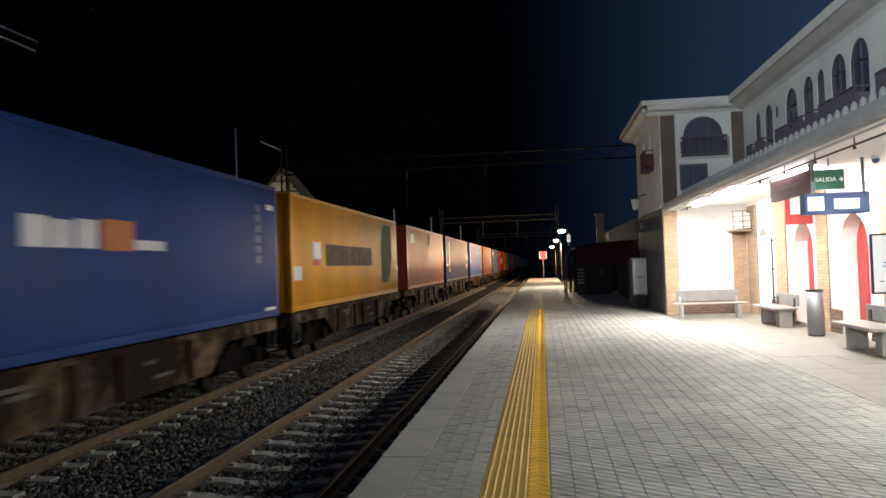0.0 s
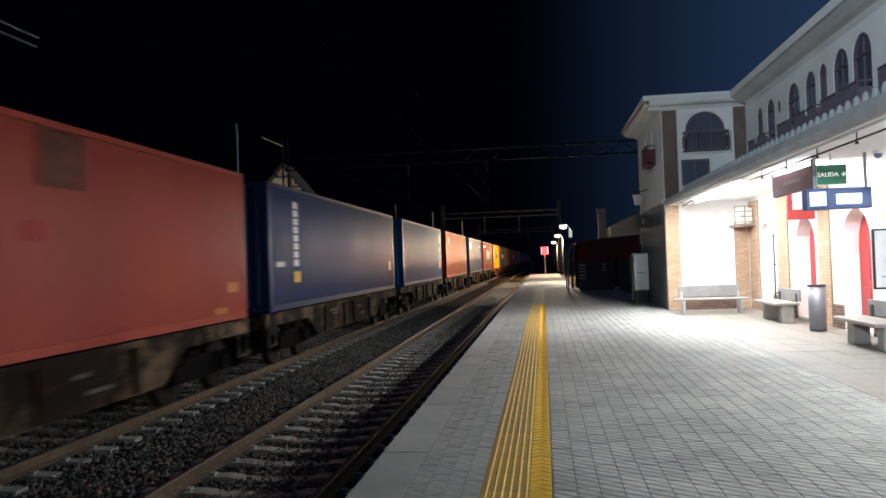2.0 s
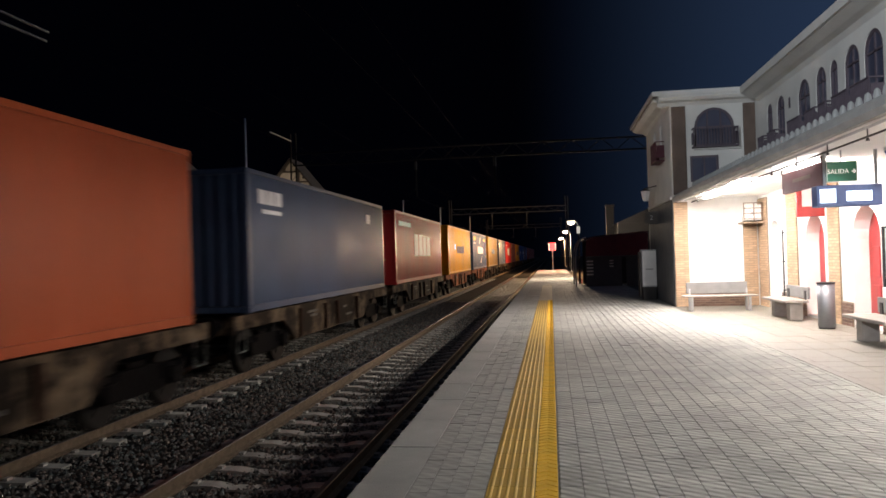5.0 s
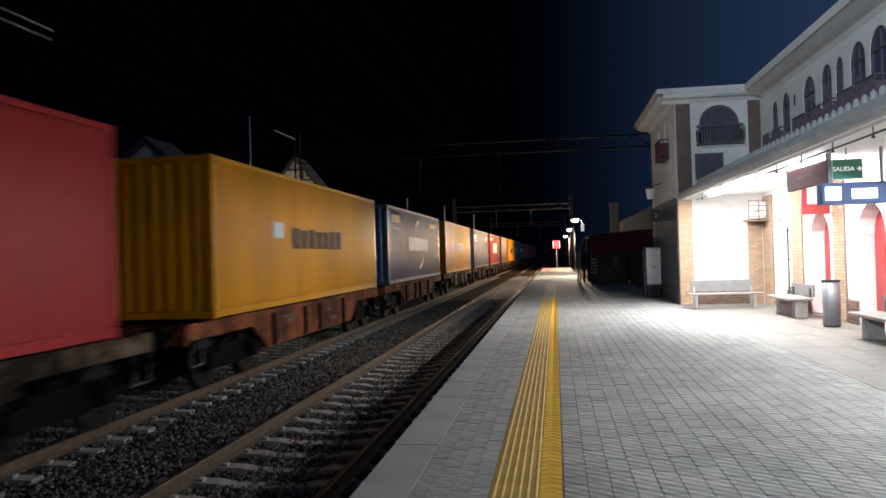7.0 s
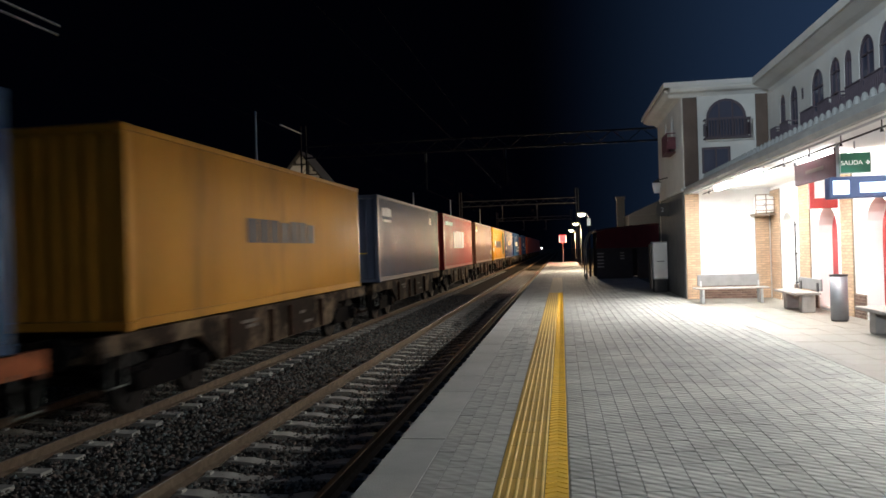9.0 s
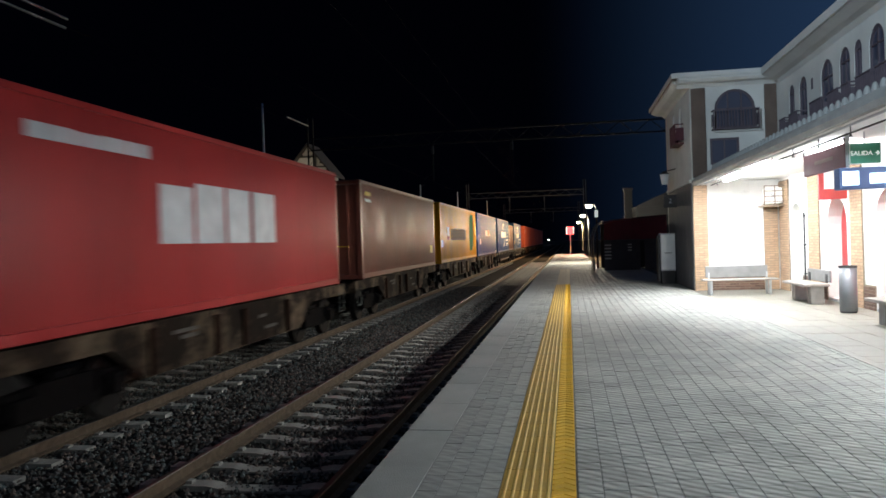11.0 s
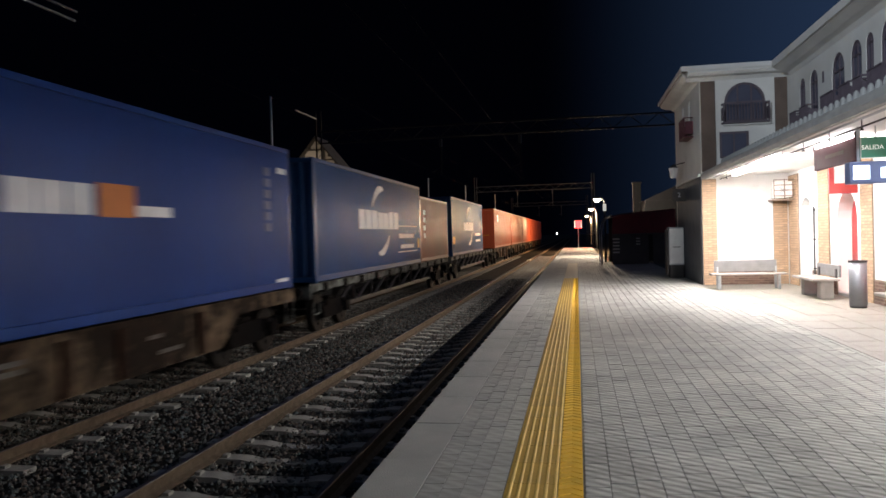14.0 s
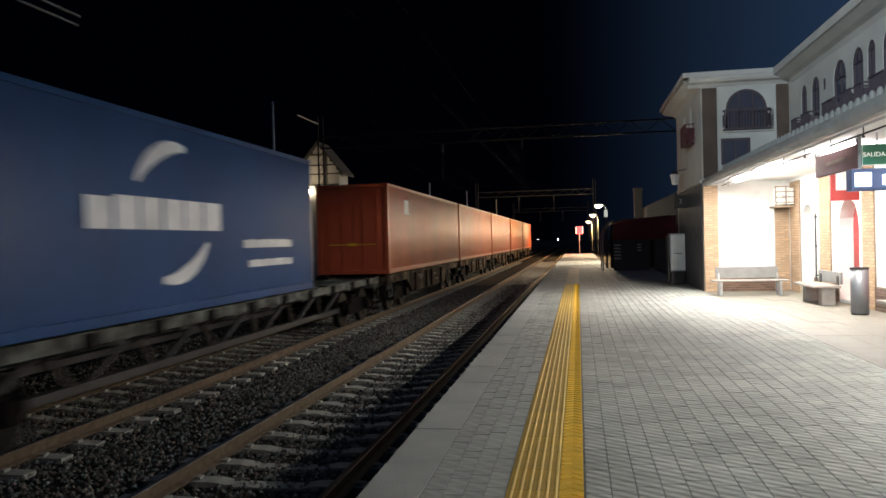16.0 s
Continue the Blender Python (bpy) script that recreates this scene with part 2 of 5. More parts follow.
def prism(bm, pts, axis, a, b):
    """A closed outline of (u, v) pairs drawn out along an axis from a to b."""
    def at(u, v, w):
        return {"x": (w, u, v), "y": (u, w, v), "z": (u, v, w)}[axis]
    lo = [bm.verts.new(at(u, v, a)) for u, v in pts]
    hi = [bm.verts.new(at(u, v, b)) for u, v in pts]
    k = len(pts)
    fs = [bm.faces.new(lo), bm.faces.new(hi)]
    for i in range(k):
        fs.append(bm.faces.new((lo[i], lo[(i + 1) % k], hi[(i + 1) % k], hi[i])))
    bmesh.ops.recalc_face_normals(bm, faces=fs)
    return bm


def B(*args, bevel=0.0):
    return box(bmesh.new(), *args, bevel=bevel)


def part(name, bm, mat, parent=None, label="", smooth=False):
    me = bpy.data.meshes.new(name)
    bm.to_mesh(me)
    bm.free()
    me.materials.append(mat)
    if smooth:
        me.shade_smooth()
    ob = new(name, me)
    ob.parent = parent
    if label:
        ob["label"] = label
    return ob


def thing(name, m, label, category, group="", kind=""):
    ob = new(name)
    ob.matrix_basis = m
    return tagged(ob, label, category, group, kind)


def solid(name, bm, mat, label, category, kind="", group="", smooth=False):
    return tagged(part(name, bm, mat, None, "", smooth), label, category, group, kind)


def structure(name, bm, mat, label, category):
    return solid(name, bm, mat, label, category, "structure")


def shared(name, me, m, parent, label=""):
    ob = new(name, me)
    ob.parent, ob.matrix_basis = parent, m
    if label:
        ob["label"] = label
    return ob


# ---- ground, tracks and platform ----
structure("ground", B(-400, 400, -330, 900, -1.6, -1.02), SOIL, "dark bare soil round the railway", "ground")


def ballast_bed():
    """A bed with shoulders; its top is shaken into stones near the camera."""
    bm = bmesh.new()
    prism(bm, [(-11.0, -1.03), (-9.6, -0.90), (-1.42, -0.90), (-1.42, -1.03)], "y", -320, 320)
    return structure("ballast_bed", bm, BALLAST, "crushed stone ballast bed under two tracks", "ballast")


bed = ballast_bed()


def stones():
    """Loose crushed stones: small uneven lumps strewn over the bed."""
    rng = random.Random(5)
    verts, faces = [], []
    base = [Vector(p) for p in ((1, 0, 0), (-1, 0, 0), (0, 1, 0), (0, -1, 0), (0, 0, 1))]
    tri = ((0, 2, 4), (2, 1, 4), (1, 3, 4), (3, 0, 4))
    for k in range(105000):
        u = rng.random()
        y = -1.5 + 41 * u ** 1.5
        x = rng.uniform(-10.6, -1.45)
        if x < -8.3 and rng.random() < 0.6:
            continue
        s = rng.uniform(0.016, 0.038)
        z = -0.903 + rng.uniform(0, 0.035)
        q = Euler((rng.uniform(-0.5, 0.5), rng.uniform(-0.5, 0.5), rng.uniform(0, 6.28))).to_matrix()
        o = len(verts)
        for p in base:
            w = q @ (p * s * rng.uniform(0.7, 1.25))
            verts.append((x + w.x, y + w.y, z + w.z))
        faces += [(a + o, b + o, c + o) for a, b, c in tri]
    me = bpy.data.meshes.new("ballast_stones")
    me.from_pydata(verts, [], faces)
    me.materials.append(STONE_MAT)
    return tagged(new("ballast_stones", me), "loose grey-brown crushed stones of the track bed", "ballast", "", "stuff")


def island_stone():
    m = material("loose_stone", (0.105, 0.098, 0.085), 0.9, scale=5, vary=0.2, fine=40, bump=0.3, spec=0.12)
    n, l = m.node_tree.nodes, m.node_tree.links
    g = n.new("ShaderNodeNewGeometry")
    r = n.new("ShaderNodeMapRange")
    r.inputs["To Min"].default_value, r.inputs["To Max"].default_value = 0.4, 2.3
    l.new(g.outputs["Random Per Island"], r.inputs["Value"])
    vm = next(k for k in n if k.type == "VECT_MATH")
    mul = n.new("ShaderNodeMath")
    mul.operation = "MULTIPLY"
    l.new(vm.inputs["Scale"].links[0].from_socket, mul.inputs[0])
    l.new(r.outputs[0], mul.inputs[1])
    l.new(mul.outputs[0], vm.inputs["Scale"])
    # some stones are cool grey-green, some brownish
    times = n.new("ShaderNodeMath")
    times.operation = "MULTIPLY"
    times.inputs[1].default_value = 37.0
    fract = n.new("ShaderNodeMath")
    fract.operation = "FRACT"
    hue = n.new("ShaderNodeMix")
    hue.data_type = "RGBA"
    hue.inputs["A"].default_value, hue.inputs["B"].default_value = (0.085, 0.10, 0.095, 1), (0.125, 0.093, 0.075, 1)
    l.new(g.outputs["Random Per Island"], times.inputs[0])
    l.new(times.outputs[0], fract.inputs[0])
    l.new(fract.outputs[0], hue.inputs["Factor"])
    l.new(hue.outputs["Result"], vm.inputs[0])
    return m


STONE_MAT = island_stone()
stones()


def rail(x, y0, y1):
    """One running rail: foot, web and head with a polished top."""
    t = thing("rail", pose(x, 0, RAIL_Z), "rusty running rail with a polished head", "rail", "rails of the tracks", "structure")
    body = [(-0.07, -0.16), (0.07, -0.16), (0.07, -0.145), (0.012, -0.12), (0.012, -0.045), (0.036, -0.035), (0.036, -0.006),
            (-0.036, -0.006), (-0.036, -0.035), (-0.012, -0.045), (-0.012, -0.12), (-0.07, -0.145)]
    part("rail_body", prism(bmesh.new(), body, "y", y0, y1), RAIL_RUST, t)
    part("rail_head", prism(bmesh.new(), [(-0.03, -0.006), (0.03, -0.006), (0.026, 0.0), (-0.026, 0.0)], "y", y0, y1), RAIL_TOP, t, "polished steel running surface")
    return t


for cx in (NEAR_X, FAR_X):
    for s in (-1, 1):
        rail(cx + s * GAUGE / 2, -300, 320)


def sleeper_mesh():
    bm = bmesh.new()
    prism(bm, [(-1.3, -0.2), (1.3, -0.2), (1.28, 0.0), (0.55, 0.0), (0.35, -0.035), (-0.35, -0.035), (-0.55, 0.0), (-1.28, 0.0)], "y", -0.10, 0.10)
    for s in (-1, 1):
        for d in (-0.11, 0.11):
            box(bm, s * 0.8675 + d - 0.03, s * 0.8675 + d + 0.03, -0.045, 0.045, 0.0, 0.03)
    me = bpy.data.meshes.new("sleeper")
    bm.to_mesh(me)
    bm.free()
    me.materials.append(SLEEPER)
    return me


SLEEPER_ME = sleeper_mesh()
for cx in (NEAR_X, FAR_X):
    tr = thing("track_sleepers", pose(cx, 0, 0), "row of pale concrete sleepers half sunk in ballast", "sleepers", "", "structure")
    for k in range(150):
        shared("sleeper", SLEEPER_ME, pose(0, -11.0 + 0.6 * k, RAIL_Z - 0.165 + 0.004 * math.sin(k * 1.7)), tr)

# platform body, coping and wall down to the track
structure("platform_body", B(EDGE_X + 0.06, 1.55, -60, 76, -1.02, -0.045), DARK_WALL, "dark concrete platform body", "platform")
structure("platform_floor", B(1.55, 14, -60, 38.5, -1.02, -0.046), DARK_WALL, "concrete base under the paved platform", "platform")
structure("platform_wall", B(EDGE_X + 0.02, EDGE_X + 0.06, -60, 76, -1.02, -0.12), DARK_WALL, "dark concrete wall below the platform edge", "platform wall")


def bevelled(name, sx, sy, sz, mat, b=0.004):
    """A slab with its top at z = 0 and its lower corner at the origin; top edges are chamfered."""
    bm = bmesh.new()
    lo = [bm.verts.new(p) for p in ((0, 0, -sz), (sx, 0, -sz), (sx, sy, -sz), (0, sy, -sz))]
    mi = [bm.verts.new(p) for p in ((0, 0, -b), (sx, 0, -b), (sx, sy, -b), (0, sy, -b))]
    hi = [bm.verts.new(p) for p in ((b, b, 0), (sx - b, b, 0), (sx - b, sy - b, 0), (b, sy - b, 0))]
    bm.faces.new(hi)
    for i in range(4):
        j = (i + 1) % 4
        bm.faces.new((lo[i], lo[j], mi[j], mi[i]))
        bm.faces.new((mi[i], mi[j], hi[j], hi[i]))
    me = bpy.data.meshes.new(name)
    bm.to_mesh(me)
    bm.free()
    me.materials.append(mat)
    return me


def paving(name, label, me, x0, x1, y0, y1, sx, sy, gap, near, mat, offset=0.0, z=0.0, piece="paver"):
    """Paving laid piece by piece: pieces up to near are parts, the rest one joined part."""
    top = thing(name, pose(0, 0, z), label, "paving", "", "structure")
    vs = [v.co.copy() for v in me.vertices]
    ps = [tuple(p.vertices) for p in me.polygons]
    verts, faces = [], []
    rng = random.Random(len(name))
    i, x, count = 0, x0, 0
    while x < x1 - 0.01:
        y = y0 + (offset * sy if i % 2 else 0)
        while y < y1 - 0.01:
            dz = rng.uniform(-0.0025, 0.0015)
            if y < near and count < 300:
                shared(piece, me, pose(x, y, dz), top)
                count += 1
            else:
                o = len(verts)
                verts += [(v.x + x, v.y + y, v.z + dz) for v in vs]
                faces += [tuple(k + o for k in p) for p in ps]
            y += sy + gap
        x += sx + gap
        i += 1
    if verts:
        m2 = bpy.data.meshes.new(name + "_rest")
        m2.from_pydata(verts, [], faces)
        m2.materials.append(mat)
        rest = new("paving_rest", m2)
        rest.parent = top
        rest["kind"] = "stuff"
    return top


structure("joint_bed", B(EDGE_X + 0.06, CANOPY_X + 0.05, -60, 37.9, -0.045, -0.0055), JOINT, "dark sand joints between the pavers", "joints")
structure("joint_bed_far", B(EDGE_X + 0.06, 1.5, 37.9, 76, -0.045, -0.009), JOINT, "dark sand joints between the far pavers", "joints")
paving("platform_pavers", "grey ribbed concrete pavers, worn and slightly stained",
       bevelled("paver", 0.1505, 0.1510, 0.03, PAVER, 0.003), 0.012, CANOPY_X, 0.0, 37.8, 0.1505, 0.1510, 0.005, 4.2, PAVER, 0.5)
paving("far_pavers", "grey concrete pavers of the narrow platform end",
       bevelled("paver", 0.31, 0.31, 0.03, PAVER), -0.47, 1.2, 37.9, 75.8, 0.31, 0.31, 0.008, 38, PAVER, 0.5)
paving("edge_pavers", "small grey pavers between coping and tactile strip",
       bevelled("paver", 0.1245, 0.1520, 0.03, EDGE_PAVER, 0.002), EDGE_X + 0.385, -0.48, 0.0, 75.8, 0.1245, 0.1520, 0.003, 11, EDGE_PAVER, 0.5)
paving("platform_coping", "pale concrete coping stones along the platform edge",
       bevelled("coping_stone", 0.38, 0.99, 0.12, COPING, 0.003), EDGE_X, EDGE_X + 0.3, 0.0, 76, 0.38, 0.99, 0.003, 76, COPING, 0.0, 0.002, "coping_stone")
paving("station_slabs", "pale terrazzo slabs under the station canopy",
       bevelled("slab", 0.434, 0.434, 0.03, SLAB, 0.003), CANOPY_X + 0.06, WALL_X - 0.1, 0.0, TOWER_Y - 0.3, 0.434, 0.434, 0.004, 30, SLAB, 0.0, 0.002)
structure("station_slab_kerb", B(CANOPY_X - 0.06, CANOPY_X + 0.06, 0, TOWER_Y, -0.045, 0.004, bevel=0.004), SLAB, "pale stone border strip along the canopy line", "border")
structure("rear_floor", B(EDGE_X + 0.06, WALL_X, -60, 0.0, -0.0449, -0.002), PAVER, "grey paved platform behind the camera", "paving")


RIB_YELLOW = material("rib_yellow", (0.72, 0.47, 0.11), 0.65, scale=3, vary=0.14, fine=90, bump=0.2, per_object=0.05)
# paler colour for the far tiles of the strip
PALE_TILE = material("pale_tactile", (0.5, 0.44, 0.32), 0.75, scale=3, vary=0.15, fine=90, bump=0.2, per_object=0.06)


def tactile():
    """Warning strip: ribbed tiles with rounded bars and a solid yellow line with raised cross ribs."""
    top = thing("tactile_strip", pose(0, 0, 0), "yellow ribbed tactile warning strip along the platform", "tactile paving", "", "structure")
    bm = B(0, 0.315, 0, 0.41, -0.03, 0.0)
    for k in range(6):
        x = 0.018 + k * 0.054
        prism(bm, [(x, 0.0), (x + 0.007, 0.006), (x + 0.017, 0.006), (x + 0.024, 0.0)], "y", 0, 0.41)
    ribs = bpy.data.meshes.new("ribbed_tile")
    bm.to_mesh(ribs)
    bm.free()
    ribs.materials.append(GAP_YELLOW)
    ribs.materials.append(RIB_YELLOW)
    for p in ribs.polygons:
        if p.center.z > 0.001:
            p.material_index = 1
    bm = B(0, 0.15, 0, 0.41, -0.03, 0.001)
    for k in range(4):
        y = 0.012 + k * 0.10
        for a, b in (((0.006, y), (0.072, y + 0.05)), ((0.078, y + 0.05), (0.144, y))):
            p, q = Vector((*a, 0.0)), Vector((*b, 0.0))
            n = Vector((-(q - p).y, (q - p).x, 0)).normalized() * 0.008
            vs = [bm.verts.new(v) for v in (p - n, q - n, q + n, p + n)]
            up = [bm.verts.new(v + Vector((0, 0, 0.006))) for v in (p - n * 0.5, q - n * 0.5, q + n * 0.5, p + n * 0.5)]
            bm.faces.new(up)
            for i in range(4):
                bm.faces.new((vs[i], vs[(i + 1) % 4], up[(i + 1) % 4], up[i]))
    line = bpy.data.meshes.new("line_tile")
    bm.to_mesh(line)
    bm.free()
    line.materials.append(YELLOW)
    bm = B(0, 0.15, 0, 0.41, -0.03, 0.003)
    pale_line = bpy.data.meshes.new("pale_line_tile")
    bm.to_mesh(pale_line)
    bm.free()
    pale_ribs = ribs.copy()
    for me in (pale_ribs, pale_line):
        me.materials.clear()
        me.materials.append(PALE_TILE)
        me.materials.append(PALE_TILE)
    for k in range(91):
        y = 0.413 * k
        shared("ribbed_tile", pale_ribs if k > 60 else ribs, pose(-0.470, y, 0.001), top, "paler ribbed tile" if k > 60 else "yellow ribbed tile, darker between the ribs")
        shared("line_tile", pale_line if k > 60 else line, pose(-0.151, y, 0.001), top, "solid yellow tile")
    return top


tactile()


# ---- station building ----
def wall_with_holes(name, label, holes, u0, u1, z0, z1, depth, place, mat, extra=None):
    """A wall of real thickness with arched or square openings through it. holes: (u, width, sill, top, arched)."""
    bm = bmesh.new()
    outer = [bm.verts.new((u, 0, z)) for u, z in ((u0, z0), (u1, z0), (u1, z1), (u0, z1))]
    edges = [bm.edges.new((outer[i], outer[(i + 1) % 4])) for i in range(4)]
    for u, w, sill, top, arched in holes:
        r = w / 2
        pts = [(u - r, sill), (u + r, sill)]
        if arched:
            pts += [(u + r * math.cos(a), top - r + r * math.sin(a)) for a in [math.pi * k / 10 for k in range(11)]]
        else:
            pts += [(u + r, top), (u - r, top)]
        vs = [bm.verts.new((p, 0, q)) for p, q in pts]
        edges += [bm.edges.new((vs[i], vs[(i + 1) % len(vs)])) for i in range(len(vs))]
    bmesh.ops.triangle_fill(bm, use_beauty=True, use_dissolve=False, edges=edges)
    fs = list(bm.faces)
    r = bmesh.ops.extrude_face_region(bm, geom=fs)
    for v in [g for g in r["geom"] if isinstance(g, bmesh.types.BMVert)]:
        v.co.y += depth
    bmesh.ops.recalc_face_normals(bm, faces=list(bm.faces))
    bm.transform(place)
    return structure(name, bm, mat, label, "wall")


# the long front: u runs along +y, depth goes to +x
FRONT = Matrix(((0, 1, 0, WALL_X), (1, 0, 0, 0), (0, 0, 1, 0), (0, 0, 0, 1)))
DOORS = [(19.72, 1.0, 0.06, 2.26, True), (16.9, 1.18, 0.06, 2.26, True), (14.28, 1.22, 0.06, 2.28, True), (11.1, 1.22, 0.06, 2.28, True), (7.9, 1.22, 0.06, 2.28, True)]
WINS = [(19.8, 0.44, 3.9, 5.24, True), (18.9, 0.58, 3.9, 5.26, True), (17.25, 0.76, 3.9, 5.27, True), (16.2, 0.58, 3.9, 5.27, True),
        (15.5, 0.38, 3.9, 5.24, True), (14.62, 0.68, 3.9, 5.29, True), (13.7, 0.76, 3.9, 5.31, True), (12.15, 0.74, 3.9, 5.30, True), (10.85, 0.74, 3.9, 5.28, True)]
SLOT = (18.24, 0.16, 4.82, 5.08, False)
wall_with_holes("wall_front", "white plastered station front with arched doorways and windows", DOORS + WINS + [SLOT], -25, TOWER_Y, 0.0, 5.82, 0.35, FRONT, PLASTER)
# the tower face turned to the platform's length: u runs along +x, depth goes to +y
FACE = Matrix.Translation((0, TOWER_Y, 0))
ARCH = (4.57, 1.06, 4.42, 5.49, True)
LOWWIN = (4.28, 0.76, 3.45, 4.17, False)
wall_with_holes("wall_tower_face", "white plastered tower wall with an arched window", [ARCH, LOWWIN], CANOPY_X, WALL_X + 4, 0.0, 5.82, 0.35, FACE, PLASTER)
SIDE = Matrix(((0, 1, 0, CANOPY_X), (1, 0, 0, 0), (0, 0, 1, 0), (0, 0, 0, 1)))
wall_with_holes("wall_tower_side", "white plastered tower wall with small windows", [(23.0, 0.45, 4.55, 5.4, True), (24.3, 0.45, 4.55, 5.4, True)], TOWER_Y + 0.35, TOWER_Y2, 0.0, 5.82, 0.35, SIDE, PLASTER)
structure("wall_tower_back", B(CANOPY_X, WALL_X + 4, TOWER_Y2, TOWER_Y2 + 0.35, 0, 5.82), PLASTER, "plain plastered back wall of the tower", "wall")
structure("wall_station_back", B(WALL_X + 9, WALL_X + 9.3, -25, TOWER_Y2, 0, 5.82), PLASTER, "plain rear wall of the station", "wall")
structure("wall_station_end", B(WALL_X + 0.35, WALL_X + 9, -25, -24.7, 0, 5.82), PLASTER, "plain end wall of the station", "wall")
structure("upper_floor", B(WALL_X + 0.35, WALL_X + 9, -24.7, TOWER_Y - 0.02, 3.1, 3.3), DARK_WALL, "floor slab inside the station", "floor")


def cornice(name, pts, axis, a, b, mat, label):
    structure(name, prism(bmesh.new(), pts, axis, a, b), mat, label, "cornice")


cornice("cornice_front", [(WALL_X - 0.42, 5.73), (WALL_X - 0.22, 5.63), (WALL_X - 0.08, 5.59), (WALL_X - 0.003, 5.5), (WALL_X - 0.003, 5.81), (WALL_X - 0.42, 5.81)], "y", -25, TOWER_Y - 0.36, PLASTER, "moulded plaster cornice under the roof")
cornice("cornice_tower", [(TOWER_Y - 0.38, 5.75), (TOWER_Y - 0.3, 5.68), (TOWER_Y - 0.1, 5.66), (TOWER_Y - 0.003, 5.58), (TOWER_Y - 0.003, 5.83), (TOWER_Y - 0.38, 5.83)], "x", CANOPY_X - 0.35, WALL_X + 4, PLASTER, "moulded plaster cornice of the tower")
cornice("cornice_tower_side", [(CANOPY_X - 0.45, 5.75), (CANOPY_X - 0.3, 5.68), (CANOPY_X - 0.1, 5.66), (CANOPY_X - 0.003, 5.58), (CANOPY_X - 0.003, 5.83), (CANOPY_X - 0.45, 5.83)], "y", TOWER_Y, TOWER_Y2 + 0.5, PLASTER, "moulded plaster cornice on the tower side")


def roof_slope(name, corners, label):
    bm = bmesh.new()
    lo = [bm.verts.new(c) for c in corners]
    hi = [bm.verts.new((c[0], c[1], c[2] + 0.08)) for c in corners]
    k = len(lo)
    bm.faces.new(lo)
    bm.faces.new(hi)
    for i in range(k):
        bm.faces.new((lo[i], lo[(i + 1) % k], hi[(i + 1) % k], hi[i]))
    bmesh.ops.recalc_face_normals(bm, faces=list(bm.faces))
    return structure(name, bm, ROOF_TILE, label, "roof")


roof_slope("roof_front", [(WALL_X - 0.45, -25, 5.83), (WALL_X - 0.45, TOWER_Y - 0.4, 5.83), (WALL_X + 4.6, TOWER_Y - 0.4, 7.13), (WALL_X + 4.6, -25, 7.13)], "clay tile roof slope of the station")
roof_slope("roof_rear", [(WALL_X + 4.62, -25, 7.13), (WALL_X + 4.62, TOWER_Y2, 7.13), (WALL_X + 9.4, TOWER_Y2, 5.83), (WALL_X + 9.4, -25, 5.83)], "clay tile rear roof slope")
roof_slope("roof_tower", [(CANOPY_X - 0.5, TOWER_Y - 0.4, 5.84), (CANOPY_X - 0.5, TOWER_Y2 + 0.5, 5.84), (WALL_X + 4.4, TOWER_Y2 + 0.5, 5.84), (WALL_X + 4.4, TOWER_Y - 0.4, 5.84)], "low clay tile roof of the tower")


structure("eave_board_front", B(WALL_X - 0.475, WALL_X - 0.453, -25, TOWER_Y - 0.42, 5.74, 5.925), PLASTER, "pale plaster edge of the eaves", "trim")
structure("eave_soffit_front", B(WALL_X - 0.4525, WALL_X - 0.4205, -25, TOWER_Y - 0.42, 5.742, 5.827), PLASTER, "pale strip under the eaves", "trim")
structure("eave_board_tower", B(CANOPY_X - 0.52, WALL_X - 0.48, TOWER_Y - 0.425, TOWER_Y - 0.403, 5.80, 5.93), PLASTER, "pale plaster edge of the tower eaves", "trim")
structure("eave_board_side", B(CANOPY_X - 0.525, CANOPY_X - 0.503, TOWER_Y - 0.402, TOWER_Y2 + 0.5, 5.80, 5.93), PLASTER, "pale plaster edge of the tower side eaves", "trim")


def panel_on(name, label, mat, *ext, category="pilaster", bevel=0.01):
    return structure(name, B(*ext, bevel=bevel), mat, label, category)


panel_on("pilaster_tower_outer", "brown stucco pilaster on the tower corner", STRIPE, CANOPY_X + 0.02, CANOPY_X + 0.40, TOWER_Y - 0.04, TOWER_Y - 0.002, 3.1, 5.56)
panel_on("pilaster_tower_inner", "brown stucco pilaster at the inner corner", STRIPE, 5.33, WALL_X - 0.005, TOWER_Y - 0.04, TOWER_Y - 0.002, 3.1, 5.56)
DADO = material("dark_dado_stucco", (0.10, 0.10, 0.105), 0.85, scale=3, vary=0.2, fine=70, bump=0.3)
panel_on("tower_side_dado", "dark stucco dado on the lower tower side", DADO, CANOPY_X - 0.03, CANOPY_X - 0.003, TOWER_Y + 0.06, TOWER_Y2, 0.0, 2.98, category="dado")
panel_on("tower_side_ledge", "plaster ledge above the dark dado", PLASTER, CANOPY_X - 0.07, CANOPY_X - 0.003, TOWER_Y + 0.06, TOWER_Y2, 2.985, 3.07, category="ledge")
panel_on("window_surround", "raised ledge below the arched window", PLASTER, 4.0, 5.25, TOWER_Y - 0.10, TOWER_Y - 0.002, 4.32, 4.40, category="sill")


